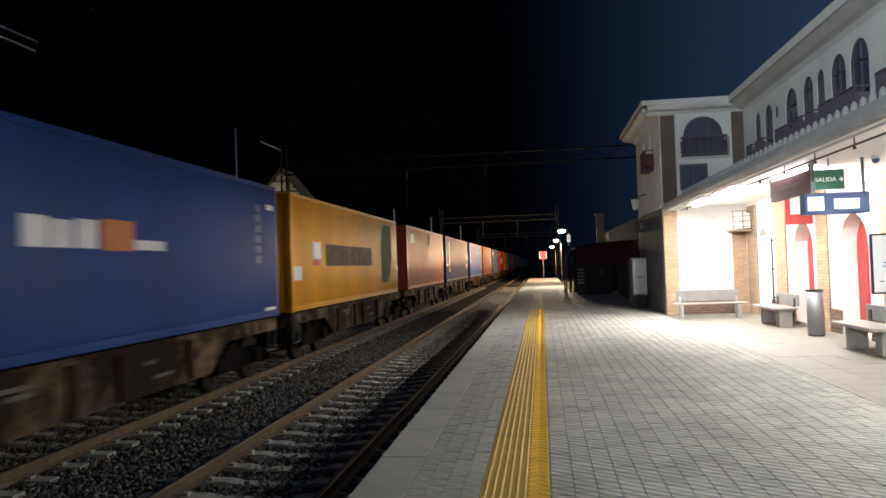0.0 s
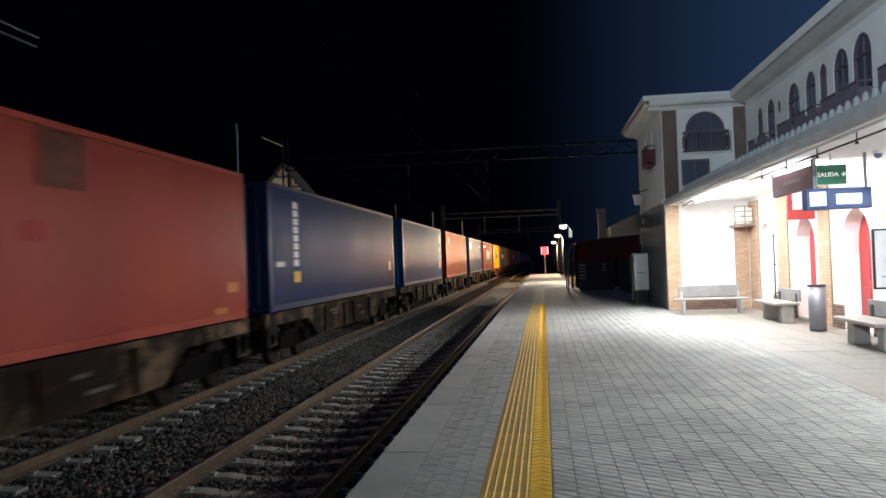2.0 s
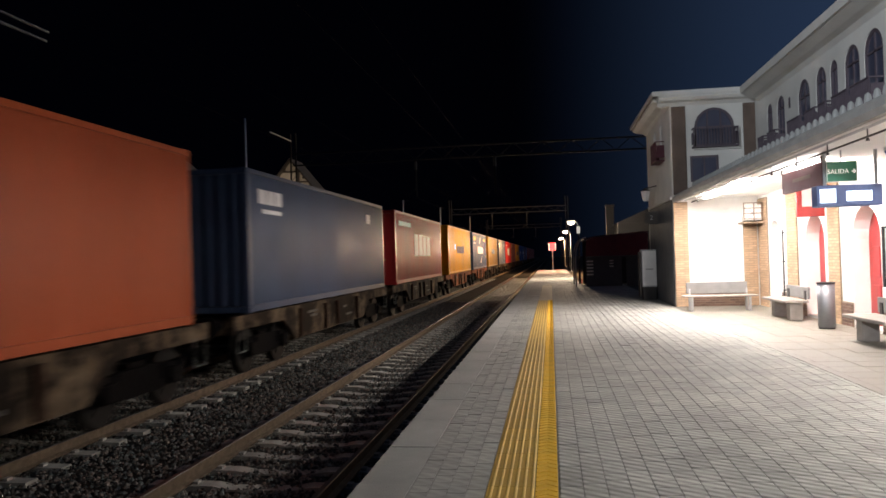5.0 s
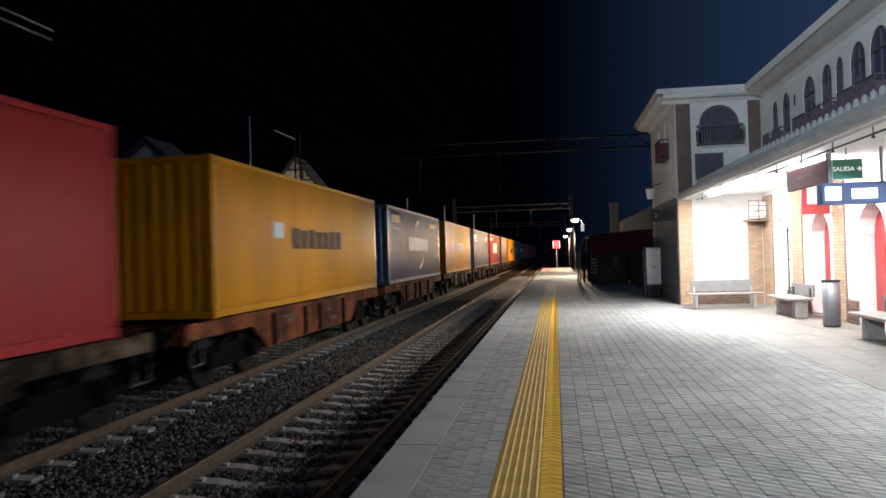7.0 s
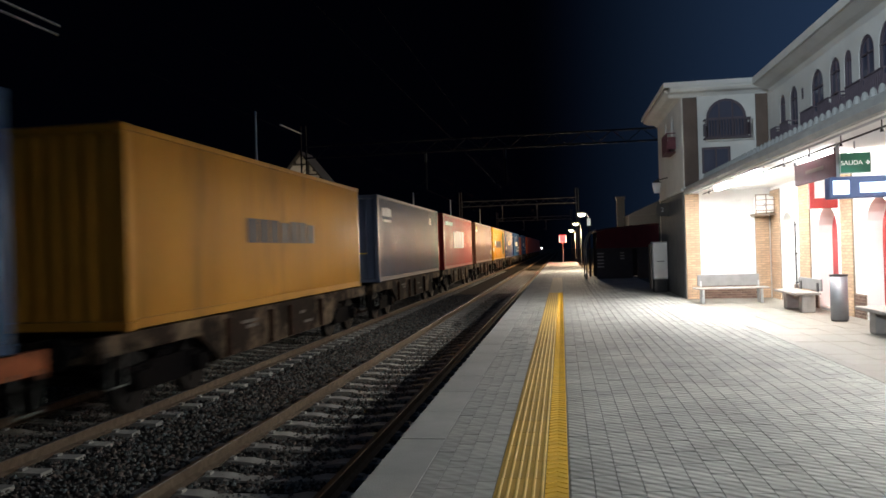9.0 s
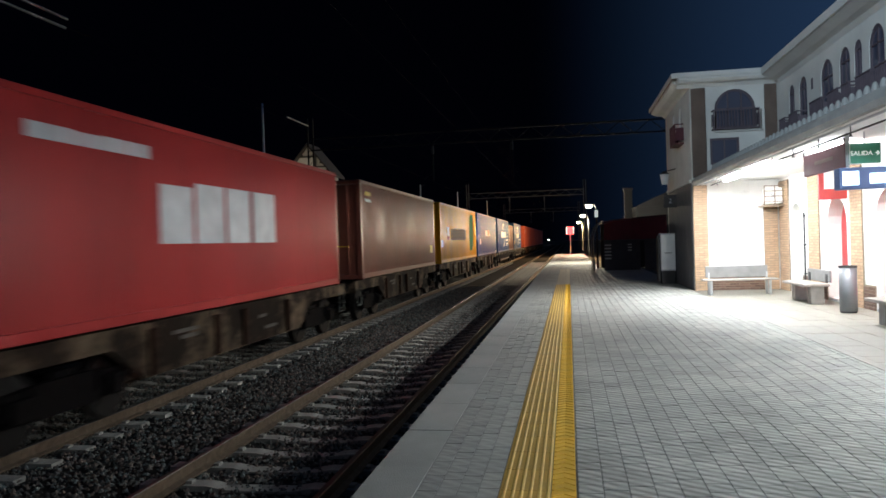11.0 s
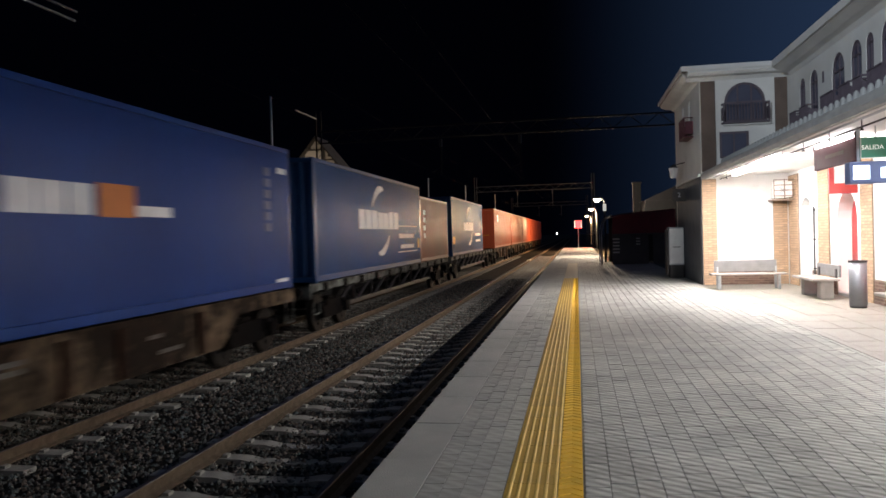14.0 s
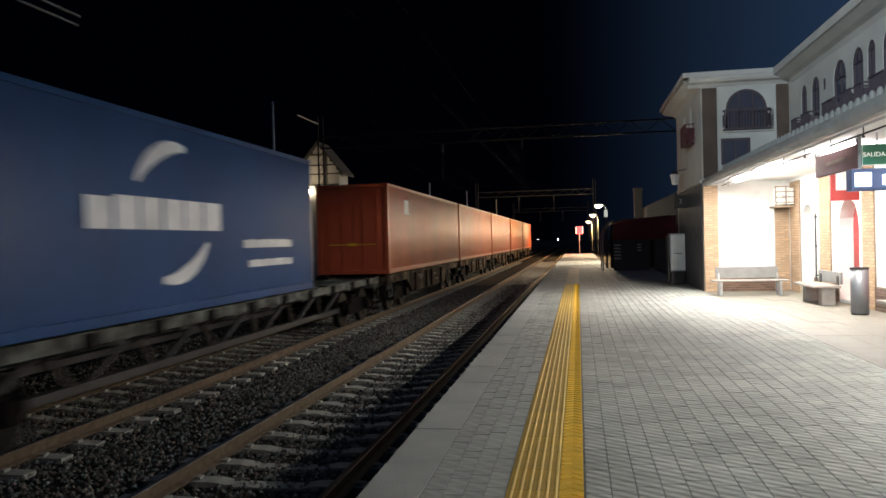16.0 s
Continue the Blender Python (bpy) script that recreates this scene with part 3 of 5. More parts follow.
def glazed(name, m, w, h, arched, frame_mat, label, bars=2):
    """A window: frame, panes and glazing bars, u to the right, facing -y."""
    t = thing(name, m, label, "window", "", "structure")
    r = w / 2
    zs = h - r if arched else h
    outline = [(-r, 0), (r, 0)]
    outline += [(r * math.cos(math.pi * k / 12), zs + r * math.sin(math.pi * k / 12)) for k in range(13)] if arched else [(r, h), (-r, h)]
    part("pane", prism(bmesh.new(), outline, "y", 0.03, 0.04), WINDOW, t, "dark reflecting glass")
    f = bmesh.new()
    inner = [(u * (r - 0.06) / r, max(0.06, z - 0.06) if z > 0.01 else 0.06) for u, z in outline]
    k = len(outline)
    a = [f.verts.new((u, 0.0, z)) for u, z in outline]
    b = [f.verts.new((u, 0.0, z)) for u, z in inner]
    c = [f.verts.new((u, 0.06, z)) for u, z in outline]
    d = [f.verts.new((u, 0.06, z)) for u, z in inner]
    for i in range(k):
        j = (i + 1) % k
        f.faces.new((a[i], a[j], b[j], b[i]))
        f.faces.new((b[i], b[j], d[j], d[i]))
        f.faces.new((d[i], d[j], c[j], c[i]))
    bmesh.ops.recalc_face_normals(f, faces=list(f.faces))
    part("window_frame", f, frame_mat, t)
    for s in range(1, bars):
        u = -r + w * s / bars
        part("glazing_bar", B(u - 0.02, u + 0.02, 0.005, 0.05, 0.05, h - 0.06), frame_mat, t)
    if arched:
        part("glazing_bar", B(-r + 0.04, r - 0.04, 0.005, 0.05, zs - 0.02, zs + 0.02), frame_mat, t)
    return t


# dark red greyed in its colour for the same haze
WIN_RED = material("hazed_red_frame", (0.105, 0.08, 0.10), 0.6, scale=5, vary=0.15, fine=60, bump=0.1)
u, w, s, tp, _ = ARCH
glazed("window_1", pose(u, TOWER_Y + 0.015, s), w, tp - s, True, WIN_RED, "arched tower window with dark red frame", 3)
u, w, s, tp, _ = LOWWIN
glazed("window_2", pose(u, TOWER_Y + 0.015, s), w, tp - s, False, WIN_RED, "small square dark window under the ledge", 2)
for k, (u, w, s, tp, _) in enumerate(WINS):
    glazed("window_%d" % (3 + k), pose(WALL_X + 0.015, u, s, 0, 0, -90), w, tp - s, True, WIN_RED, "narrow arched dark window of the upper floor", 2)
glazed("window_19", pose(WALL_X + 0.004, SLOT[0], SLOT[2], 0, 0, -90), SLOT[1], SLOT[3] - SLOT[2], False, WIN_RED, "tiny square vent window of the upper floor", 1)
for k, u in enumerate((23.0, 24.3)):
    glazed("window_%d" % (20 + k), pose(CANOPY_X + 0.06, u, 4.55, 0, 0, -90), 0.45, 0.85, True, WIN_RED, "small arched window on the tower side", 2)


def balcony(m, w, h, mat, label):
    """A shallow iron balcony: floor plate, top rail and upright bars; faces -y."""
    t = thing("window_balcony", m, label, "balcony", "balconies", "structure")
    part("floor_plate", B(-w / 2, w / 2, -0.26, -0.002, -0.04, 0.0), mat, t)
    part("top_rail", B(-w / 2, w / 2, -0.26, -0.225, h - 0.03, h), mat, t)
    for s in (-1, 1):
        x0, x1 = sorted((s * w / 2, s * (w / 2 - 0.03)))
        part("side_rail", B(x0, x1, -0.224, -0.002, h - 0.03, h), mat, t)
        part("side_panel", B(x0, x1, -0.224, -0.002, 0.06, h - 0.12), mat, t)
    n = max(5, int(w / 0.075))
    for k in range(n):
        x = -w / 2 + 0.02 + (w - 0.04) * k / (n - 1)
        part("bar", B(x - 0.012, x + 0.012, -0.255, -0.231, 0.0, h - 0.03), mat, t)
    return t


for u, w, s, tp, _ in WINS:
    balcony(pose(WALL_X, u, s - 0.05, 0, 0, -90), w + 0.04, 0.56, WIN_RED, "dark iron balcony under a narrow arched window")
balcony(pose(4.55, TOWER_Y, 4.41), 1.20, 0.5, WIN_RED, "dark iron balcony at the arched tower window")
balcony(pose(CANOPY_X, 22.9, 4.25, 0, 0, -90), 1.1, 0.55, MAROON, "dark red balcony on the tower side")


# ---- container train ----
def paint(name, colour, dirty=(0.10, 0.075, 0.055), at=0.61, rough=0.38, spec=0.13):
    return material(name, colour, rough, spec=spec, scale=1.1, vary=0.14, fine=30, bump=0.03, dirt=dirty, dirt_at=at, streak=True)


PAINTS = {
    "royal_blue": paint("royal_blue_paint", (0.008, 0.045, 0.205)), "yellow": paint("yellow_paint", (0.69, 0.295, 0.004), (0.27, 0.11, 0.015), 0.58),
    "red": paint("red_paint_faded", (0.42, 0.075, 0.05)), "navy": paint("navy_paint", (0.013, 0.036, 0.115)),
    "bright_blue": paint("bright_blue_paint", (0.002, 0.095, 0.31)), "salmon": paint("salmon_paint", (0.50, 0.10, 0.036)),
    "grey_blue": paint("grey_blue_paint", (0.07, 0.09, 0.14)), "slate": paint("slate_paint", (0.045, 0.075, 0.135)), "crimson": paint("crimson_paint", (0.46, 0.035, 0.035)),
    "line_blue": paint("line_blue_paint", (0.048, 0.092, 0.168)), "ochre": paint("ochre_paint", (0.50, 0.225, 0.028), (0.12, 0.07, 0.03), 0.52),
    "deep_blue": paint("deep_blue_paint", (0.018, 0.064, 0.18)), "brown": paint("brown_paint", (0.21, 0.072, 0.05)), "orange": paint("orange_paint", (0.40, 0.082, 0.042))}


def sill_paint(name, dark, pale, at, scale=1.3):
    """Sill plates: rust-black steel with broad worn patches of old pale paint and streaks."""
    m = material(name, dark, 0.85, scale=4.0, vary=0.4, fine=30, bump=0.15, dirt=pale, dirt_at=at, spec=0.1)
    noises = [k for k in m.node_tree.nodes if k.type == "TEX_NOISE"]
    noises[-1].inputs["Scale"].default_value, noises[-1].inputs["Detail"].default_value = scale, 4
    return m


RUST_DARK = material("dark_rust", (0.034, 0.016, 0.010), 0.85, scale=6, vary=0.35, fine=40, bump=0.2, spec=0.08)
FRAME_BROWN = sill_paint("wagon_brown", (0.02, 0.013, 0.009), (0.22, 0.155, 0.098), 0.46)
FRAME_ORANGE = sill_paint("wagon_orange", (0.075, 0.028, 0.016), (0.34, 0.105, 0.044), 0.40)
FRAME_PALE = sill_paint("wagon_pale_grey", (0.045, 0.043, 0.038), (0.25, 0.26, 0.23), 0.42, 1.8)
# near-black colours that hold the shade under the wagons
BOGIE = material("shaded_bogie_iron", (0.005, 0.004, 0.004), 0.85, 0.0, scale=6, vary=0.3, fine=40, bump=0.3, spec=0.06)
WHEEL = material("shaded_wheel_steel", (0.012, 0.010, 0.009), 0.7, 0.2, scale=8, vary=0.2, fine=40, bump=0.1, spec=0.15)
MARK_FADED = material("faded_lettering", (0.13, 0.10, 0.075), 0.65, scale=4, vary=0.45, fine=40, bump=0.02, spec=0.09)
MARK_RUST = material("rusty_patch", (0.19, 0.075, 0.05), 0.7, scale=3, vary=0.3, fine=40, bump=0.05, spec=0.1)
MARK_RED = material("red_marking", (0.45, 0.03, 0.03), 0.5, scale=3, vary=0.15, fine=40, bump=0.02, spec=0.15)
MARK_WORN = material("worn_data_paint", (0.13, 0.12, 0.105), 0.7, scale=5, vary=0.35, fine=40, bump=0.02, spec=0.1)
MARK_PALE_BLUE = material("pale_blue_lettering", (0.15, 0.26, 0.42), 0.5, scale=3, vary=0.3, fine=40, bump=0.02, spec=0.15)
MARK_ROSE = material("faded_rose_plate", (0.47, 0.20, 0.14), 0.5, scale=3, vary=0.2, fine=40, bump=0.02, spec=0.15)
MARK_GHOST = material("ghost_lettering", (0.10, 0.13, 0.24), 0.5, scale=3, vary=0.3, fine=40, bump=0.02, spec=0.15)
DARK_MARK = material("dark_lettering", (0.06, 0.055, 0.06), 0.5, scale=3, vary=0.15, fine=40, bump=0.02, spec=0.15)
MARK_WHITE = material("white_lettering", (0.82, 0.83, 0.83), 0.5, scale=2, vary=0.15, fine=30, bump=0.02, spec=0.15)
MARK_GREEN = material("green_marking", (0.004, 0.12, 0.022), 0.68, scale=2, vary=0.15, fine=30, bump=0.02, spec=0.06)
MARK_ORANGE = material("orange_marking", (0.6, 0.2, 0.06), 0.5, scale=2, vary=0.12, fine=30, bump=0.02, spec=0.15)
MARK_YELLOW = material("yellow_marking", (0.7, 0.45, 0.05), 0.5, scale=2, vary=0.12, fine=30, bump=0.02, spec=0.15)
CW = 1.219


def corrugated(length, z0, z1, face_x, out):
    """A side wall of trapezoid folds, drawn out between bottom and top rail."""
    n = max(4, round(length / 0.278))
    p = length / n
    line = []
    for k in range(n):
        y = -length / 2 + k * p
        line += [(y, 0.0), (y + 0.25 * p, 0.0), (y + 0.5 * p, -0.03), (y + 0.75 * p, -0.03)]
    line.append((length / 2, 0.0))
    bm = bmesh.new()
    cols = [(bm.verts.new((face_x + out * d, y, z0)), bm.verts.new((face_x + out * d, y, z1))) for y, d in line]
    back = [(bm.verts.new((face_x - out * 0.06, y, z0)), bm.verts.new((face_x - out * 0.06, y, z1))) for y in (-length / 2, length / 2)]
    for a, b in zip(cols, cols[1:]):
        bm.faces.new((a[0], b[0], b[1], a[1]))
    bm.faces.new((back[0][0], back[1][0], back[1][1], back[0][1]))
    bmesh.ops.recalc_face_normals(bm, faces=list(bm.faces))
    return bm


CACHE = {}


def cached(key, make, mat):
    if key not in CACHE:
        me = bpy.data.meshes.new(key[0])
        bm = make()
        bm.to_mesh(me)
        bm.free()
        me.materials.append(mat)
        CACHE[key] = me
    return CACHE[key]


def end_wall(height):
    """A folded end wall."""
    n, w = 8, 2 * CW - 0.2
    p = w / n
    pts = []
    for k in range(n):
        x = -w / 2 + k * p
        pts += [(x, 0.04), (x + p * 0.25, 0.04), (x + p * 0.5, 0.075), (x + p * 0.75, 0.075)]
    pts += [(w / 2, 0.04), (w / 2, 0.12), (-w / 2, 0.12)]
    return prism(bmesh.new(), pts, "z", 0.15, height - 0.1)


def container(colour, length, height, label, group, doors_near=False):
    """A freight container; its origin is under its middle."""
    mat = PAINTS[colour]
    t = thing("shipping_container", Matrix(), label, "container", group)
    hl = length / 2
    for out in (-1, 1):
        shared("side_wall", cached(("side_wall", colour, length, height, out), lambda: corrugated(length - 0.3, 0.16, height - 0.1, out * (CW - 0.012), out), mat), Matrix(), t)
        shared("bottom_rail", cached(("bottom_rail", colour, length, out), lambda: B(min(out * CW, out * (CW - 0.09)), max(out * CW, out * (CW - 0.09)), -hl + 0.16, hl - 0.16, 0.02, 0.16, bevel=0.008), mat), Matrix(), t)
        shared("top_rail", cached(("top_rail", colour, length, height, out), lambda: B(min(out * CW, out * (CW - 0.06)), max(out * CW, out * (CW - 0.06)), -hl + 0.16, hl - 0.16, height - 0.1, height - 0.01, bevel=0.008), mat), Matrix(), t)
        for e in (-1, 1):
            x0, x1 = sorted((out * CW, out * (CW - 0.16)))
            y0, y1 = sorted((e * hl, e * (hl - 0.16)))
            shared("corner_post", cached(("corner_post", colour, length, height, out, e), lambda: B(x0 + 0.006, x1 - 0.006, y0 + 0.006, y1 - 0.006, 0.118, height - 0.118, bevel=0.01), mat), Matrix(), t)
            for z in (0.0, height - 0.118):
                shared("corner_casting", cached(("corner_casting", colour, length, out, e, z), lambda: B(x0, x1, y0, y1, z, z + 0.118, bevel=0.012), mat), Matrix(), t)
    shared("roof", cached(("roof", colour, length, height), lambda: B(-CW + 0.06, CW - 0.06, -hl + 0.16, hl - 0.16, height - 0.06, height - 0.02), mat), Matrix(), t)
    shared("floor_pan", cached(("floor_pan", length), lambda: B(-CW + 0.09, CW - 0.09, -hl + 0.16, hl - 0.16, 0.05, 0.15), DARK_STEEL), Matrix(), t)
    for e in (-1, 1):
        holder = pose(0, e * hl, 0, 0, 0, 0 if e < 0 else 180)
        for z0, z1, nm in ((0.0, 0.14, "end_sill"), (height - 0.13, height - 0.01, "end_header")):
            shared(nm, cached((nm, colour, z0), lambda: B(-CW + 0.16, CW - 0.16, 0.01, 0.12, z0 + 0.01, z1, bevel=0.008), mat), holder, t)
        if (e < 0) == doors_near:
            for s in (-1, 1):
                x0, x1 = sorted((s * 0.006, s * (CW - 0.165)))
                d = shared("door", cached(("door", colour, height, s), lambda: B(x0, x1, 0.04, 0.09, 0.145, height - 0.135, bevel=0.006), mat), holder, t)
                for k in (0.35, 0.8):
                    shared("locking_rod", cached(("locking_rod", colour, height, s, k), lambda: rod(bmesh.new(), (s * k, 0.028, 0.1), (s * k, 0.028, height - 0.1), 0.013, 8), mat), Matrix(), d)
            shared("lock_bar", cached(("lock_bar",), lambda: B(-0.8, 0.8, -0.006, 0.012, 0.965, 0.995), MARK_YELLOW), holder, t, "thin yellow bar across the doors")
            shared("lock_box", cached(("lock_box",), lambda: B(-0.14, 0.14, -0.02, 0.012, 0.93, 1.03, bevel=0.008), MARK_YELLOW), holder, t, "small yellow lock box")
        else:
            shared("end_wall", cached(("end_wall", colour, height), lambda: end_wall(height), mat), holder, t)
    return t


def mark(t, name, mat, u0, u1, z0, z1, label=""):
    """A painted field on the track-side wall that faces the platform; u runs along the length from the leading end."""
    part(name, B(CW - 0.011, CW - 0.006, u0, u1, z0, z1), mat, t, label)


def arc_mark(t, mat, cu, cz, r, a0, a1, w):
    bm = bmesh.new()
    k = 12
    rim = []
    for i in range(k + 1):
        a = radians(a0 + (a1 - a0) * i / k)
        ww = w * math.sin(math.pi * (0.12 + 0.76 * i / k))
        rim.append(((cu + (r - ww) * math.cos(a), cz + (r - ww) * math.sin(a)), (cu + r * math.cos(a), cz + r * math.sin(a))))
    prism(bm, [p for p, _ in rim] + [q for _, q in reversed(rim)], "x", CW - 0.011, CW - 0.006)
    part("marking", bm, mat, t, "curved white emblem stroke")


def word(t, mat, u0, u1, z0, z1, n, seed, label="blurred block lettering"):
    """Unreadable lettering: a row of plain blocks."""
    rng = random.Random(seed)
    bm = bmesh.new()
    p = (u1 - u0) / n
    for k in range(n):
        a = u0 + k * p
        h = z1 - z0
        box(bm, CW - 0.011, CW - 0.006, a, a + p * rng.uniform(0.84, 0.95), z0, z1 - h * rng.choice((0, 0, 0.08)))
    part("marking", bm, mat, t, label)


def wagon(length, mat, style):
    """A flat container wagon; origin at rail height under its middle."""
    label = {"deep": "brown steel container wagon with deep middle sills", "orange": "rusty orange container wagon with deep middle sills",
             "truss": "pale grey skeletal container wagon with slanted braces"}[style]
    t = thing("container_wagon", Matrix(), label, "wagon", "wagons of the train")
    hl = length / 2
    for s in (-1, 1):
        x0, x1 = sorted((s * 1.16, s * 1.06))

        def sill():
            bm = bmesh.new()
            if style == "truss":
                prism(bm, [(-hl, 1.03), (-hl, 1.21), (hl, 1.21), (hl, 1.03)], "x", x0, x1)
            else:
                b = min(4.1, hl * 0.56)
                prism(bm, [(-hl, 0.93), (-b - 0.25, 0.93), (-b + 0.55, 0.42), (b - 0.55, 0.42), (b + 0.25, 0.93), (hl, 0.93), (hl, 1.21), (-hl, 1.21)], "x", x0, x1)
            return bm
        shared("side_sill", cached(("side_sill", mat.name, length, style, s), sill, mat), Matrix(), t)
        if style == "truss":
            n = int((length - 5.6) / 0.9)
            for k in range(n):
                y = -hl + 2.9 + k * 0.9
                a = 0.3 if k % 2 else -0.3
                shared("brace", cached(("brace", mat.name, s, a), lambda: rod(bmesh.new(), (s * 1.08, -a, 0.98), (s * 0.9, a, 0.5), 0.05, 6), DARK_STEEL), pose(0, y, 0), t)
            shared("lower_chord", cached(("lower_chord", mat.name, length, s), lambda: B(min(s * 0.95, s * 0.8), max(s * 0.95, s * 0.8), -hl + 2.8, hl - 2.8, 0.42, 0.54, bevel=0.01), DARK_STEEL), Matrix(), t)
        else:
            for y in (-2.9, -0.9, 0.2, 2.3):
                if abs(y) < hl - 2.6:
                    shared("stiffener", cached(("stiffener", mat.name, s), lambda: B(min(s * 1.162, s * 1.23), max(s * 1.162, s * 1.23), -0.07, 0.07, 0.45, 1.12, bevel=0.008), RUST_DARK), pose(0, y, 0), t)
        for e in (-1, 1):
            shared("buffer", cached(("buffer", s, e), lambda: rod(rod(bmesh.new(), (s * 0.87, 0, 1.05), (s * 0.87, e * 0.42, 1.05), 0.09, 10), (s * 0.87, e * 0.42, 1.05), (s * 0.87, e * 0.47, 1.05), 0.21, 14), BOGIE), pose(0, e * hl, 0), t)
            for y in (hl - 0.6, hl * 0.45):
                shared("container_spigot", cached(("container_spigot", s), lambda: B(min(s * 1.02, s * 1.2), max(s * 1.02, s * 1.2), -0.09, 0.09, 1.205, 1.228, bevel=0.006), mat), pose(0, e * y, 0), t)
    for e in (-1, 1):
        shared("coupling_hook", cached(("coupling_hook", e), lambda: box(rod(bmesh.new(), (0, 0, 1.02), (0, e * 0.36, 1.0), 0.05, 8), -0.035, 0.035, min(e * 0.34, e * 0.40), max(e * 0.34, e * 0.40), 0.86, 1.08, bevel=0.01), BOGIE), pose(0, e * hl, 0), t)
        shared("brake_hose", cached(("brake_hose", e), lambda: rod(rod(bmesh.new(), (0.32, 0, 0.92), (0.36, e * 0.18, 0.66), 0.028, 8), (0.36, e * 0.18, 0.66), (0.38, e * 0.36, 0.6), 0.028, 8), BOGIE), pose(0, e * hl, 0), t, "black rubber brake hose")
        for s in (-1, 1):
            def grab():
                bm = bmesh.new()
                for y in (0.0, -e * 0.38):
                    rod(bm, (s * 1.17, y, 0.5), (s * 1.17, y, 0.99), 0.016, 6)
                rod(bm, (s * 1.17, 0.0, 0.5), (s * 1.17, -e * 0.38, 0.5), 0.016, 6)
                return bm
            shared("shunter_step", cached(("shunter_step", s, e), grab, FRAME_PALE), pose(0, e * (hl - 0.15), 0), t, "bent tube step at the wagon end")
    if style != "truss":
        for y, w, z in ((-1.9, 0.75, 0.98), (-1.8, 0.5, 0.88), (1.05, 0.34, 0.9), (1.45, 0.6, 0.66)):
            shared("data_plate", cached(("data_plate", w), lambda: B(1.161, 1.166, -w / 2, w / 2, -0.03, 0.03), MARK_WORN), pose(0, y, z), t, "worn pale data bar")
    else:
        for y in np.arange(-hl + 1.0, hl - 0.8, 1.55):
            shared("sill_bracket", cached(("sill_bracket",), lambda: B(1.161, 1.19, -0.13, 0.13, 1.0, 1.2, bevel=0.006), BOGIE), pose(0, float(y), 0), t, "dark bracket on the sill")
    shared("centre_sill", cached(("centre_sill", mat.name, length), lambda: B(-0.25, 0.25, -hl, hl, 0.8, 1.1), mat), Matrix(), t)
    for e in (-1, 1):
        shared("headstock", cached(("headstock", mat.name, e), lambda: B(-1.15, 1.15, -0.06, 0.06, 0.86, 1.14, bevel=0.01), mat), pose(0, e * (hl - 0.05), 0), t)
    for y in np.arange(-hl + 1.5, hl - 1.0, 1.7):
        shared("cross_beam", cached(("cross_beam", mat.name), lambda: B(-1.06, 1.06, -0.07, 0.07, 0.95, 1.12), mat), pose(0, float(y), 0), t)
    for e in (-1, 1):
        def frame_mesh():
            bm = bmesh.new()
            for s in (-1, 1):
                x0, x1 = sorted((s * 1.04, s * 0.94))
                prism(bm, [(-1.25, 0.45), (-0.5, 0.30), (0.5, 0.30), (1.25, 0.45), (1.25, 0.66), (0.45, 0.72), (-0.45, 0.72), (-1.25, 0.66)], "x", x0, x1)
                for a in (-0.9, 0.9):
                    box(bm, min(s * 1.0, s * 1.14), max(s * 1.0, s * 1.14), a - 0.17, a + 0.17, 0.34, 0.62, bevel=0.03)
                    for d in (-0.26, 0.26):
                        rod(bm, (s * 1.02, a + d, 0.46), (s * 1.02, a + d, 0.7), 0.075, 8)
            box(bm, -0.95, 0.95, -0.22, 0.22, 0.5, 0.8)
            return bm
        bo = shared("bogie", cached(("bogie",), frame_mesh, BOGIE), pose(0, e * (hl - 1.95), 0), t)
        for a in (-0.9, 0.9):
            def wheels():
                bm = bmesh.new()
                rod(bm, (-0.95, 0, 0), (0.95, 0, 0), 0.07, 10)
                for s in (-1, 1):
                    rod(bm, (s * 0.80, 0, 0), (s * 0.935, 0, 0), 0.46, 24)
                    rod(bm, (s * 0.79, 0, 0), (s * 0.80, 0, 0), 0.49, 24)
                    for k in range(4):
                        c, d = 0.26 * math.cos(k * math.pi / 2), 0.26 * math.sin(k * math.pi / 2)
                        rod(bm, (s * 0.935, c, d), (s * 0.95, c, d), 0.05, 8)
                return bm
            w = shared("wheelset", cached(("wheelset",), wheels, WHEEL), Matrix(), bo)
            w.matrix_parent_inverse = pose(0, a, 0.46)
            WHEELS.append(w)
    return t


WHEELS = []
V0, ACC = 15.218, 0.0235


def travelled(t):
    return V0 * t + ACC * t * t / 2


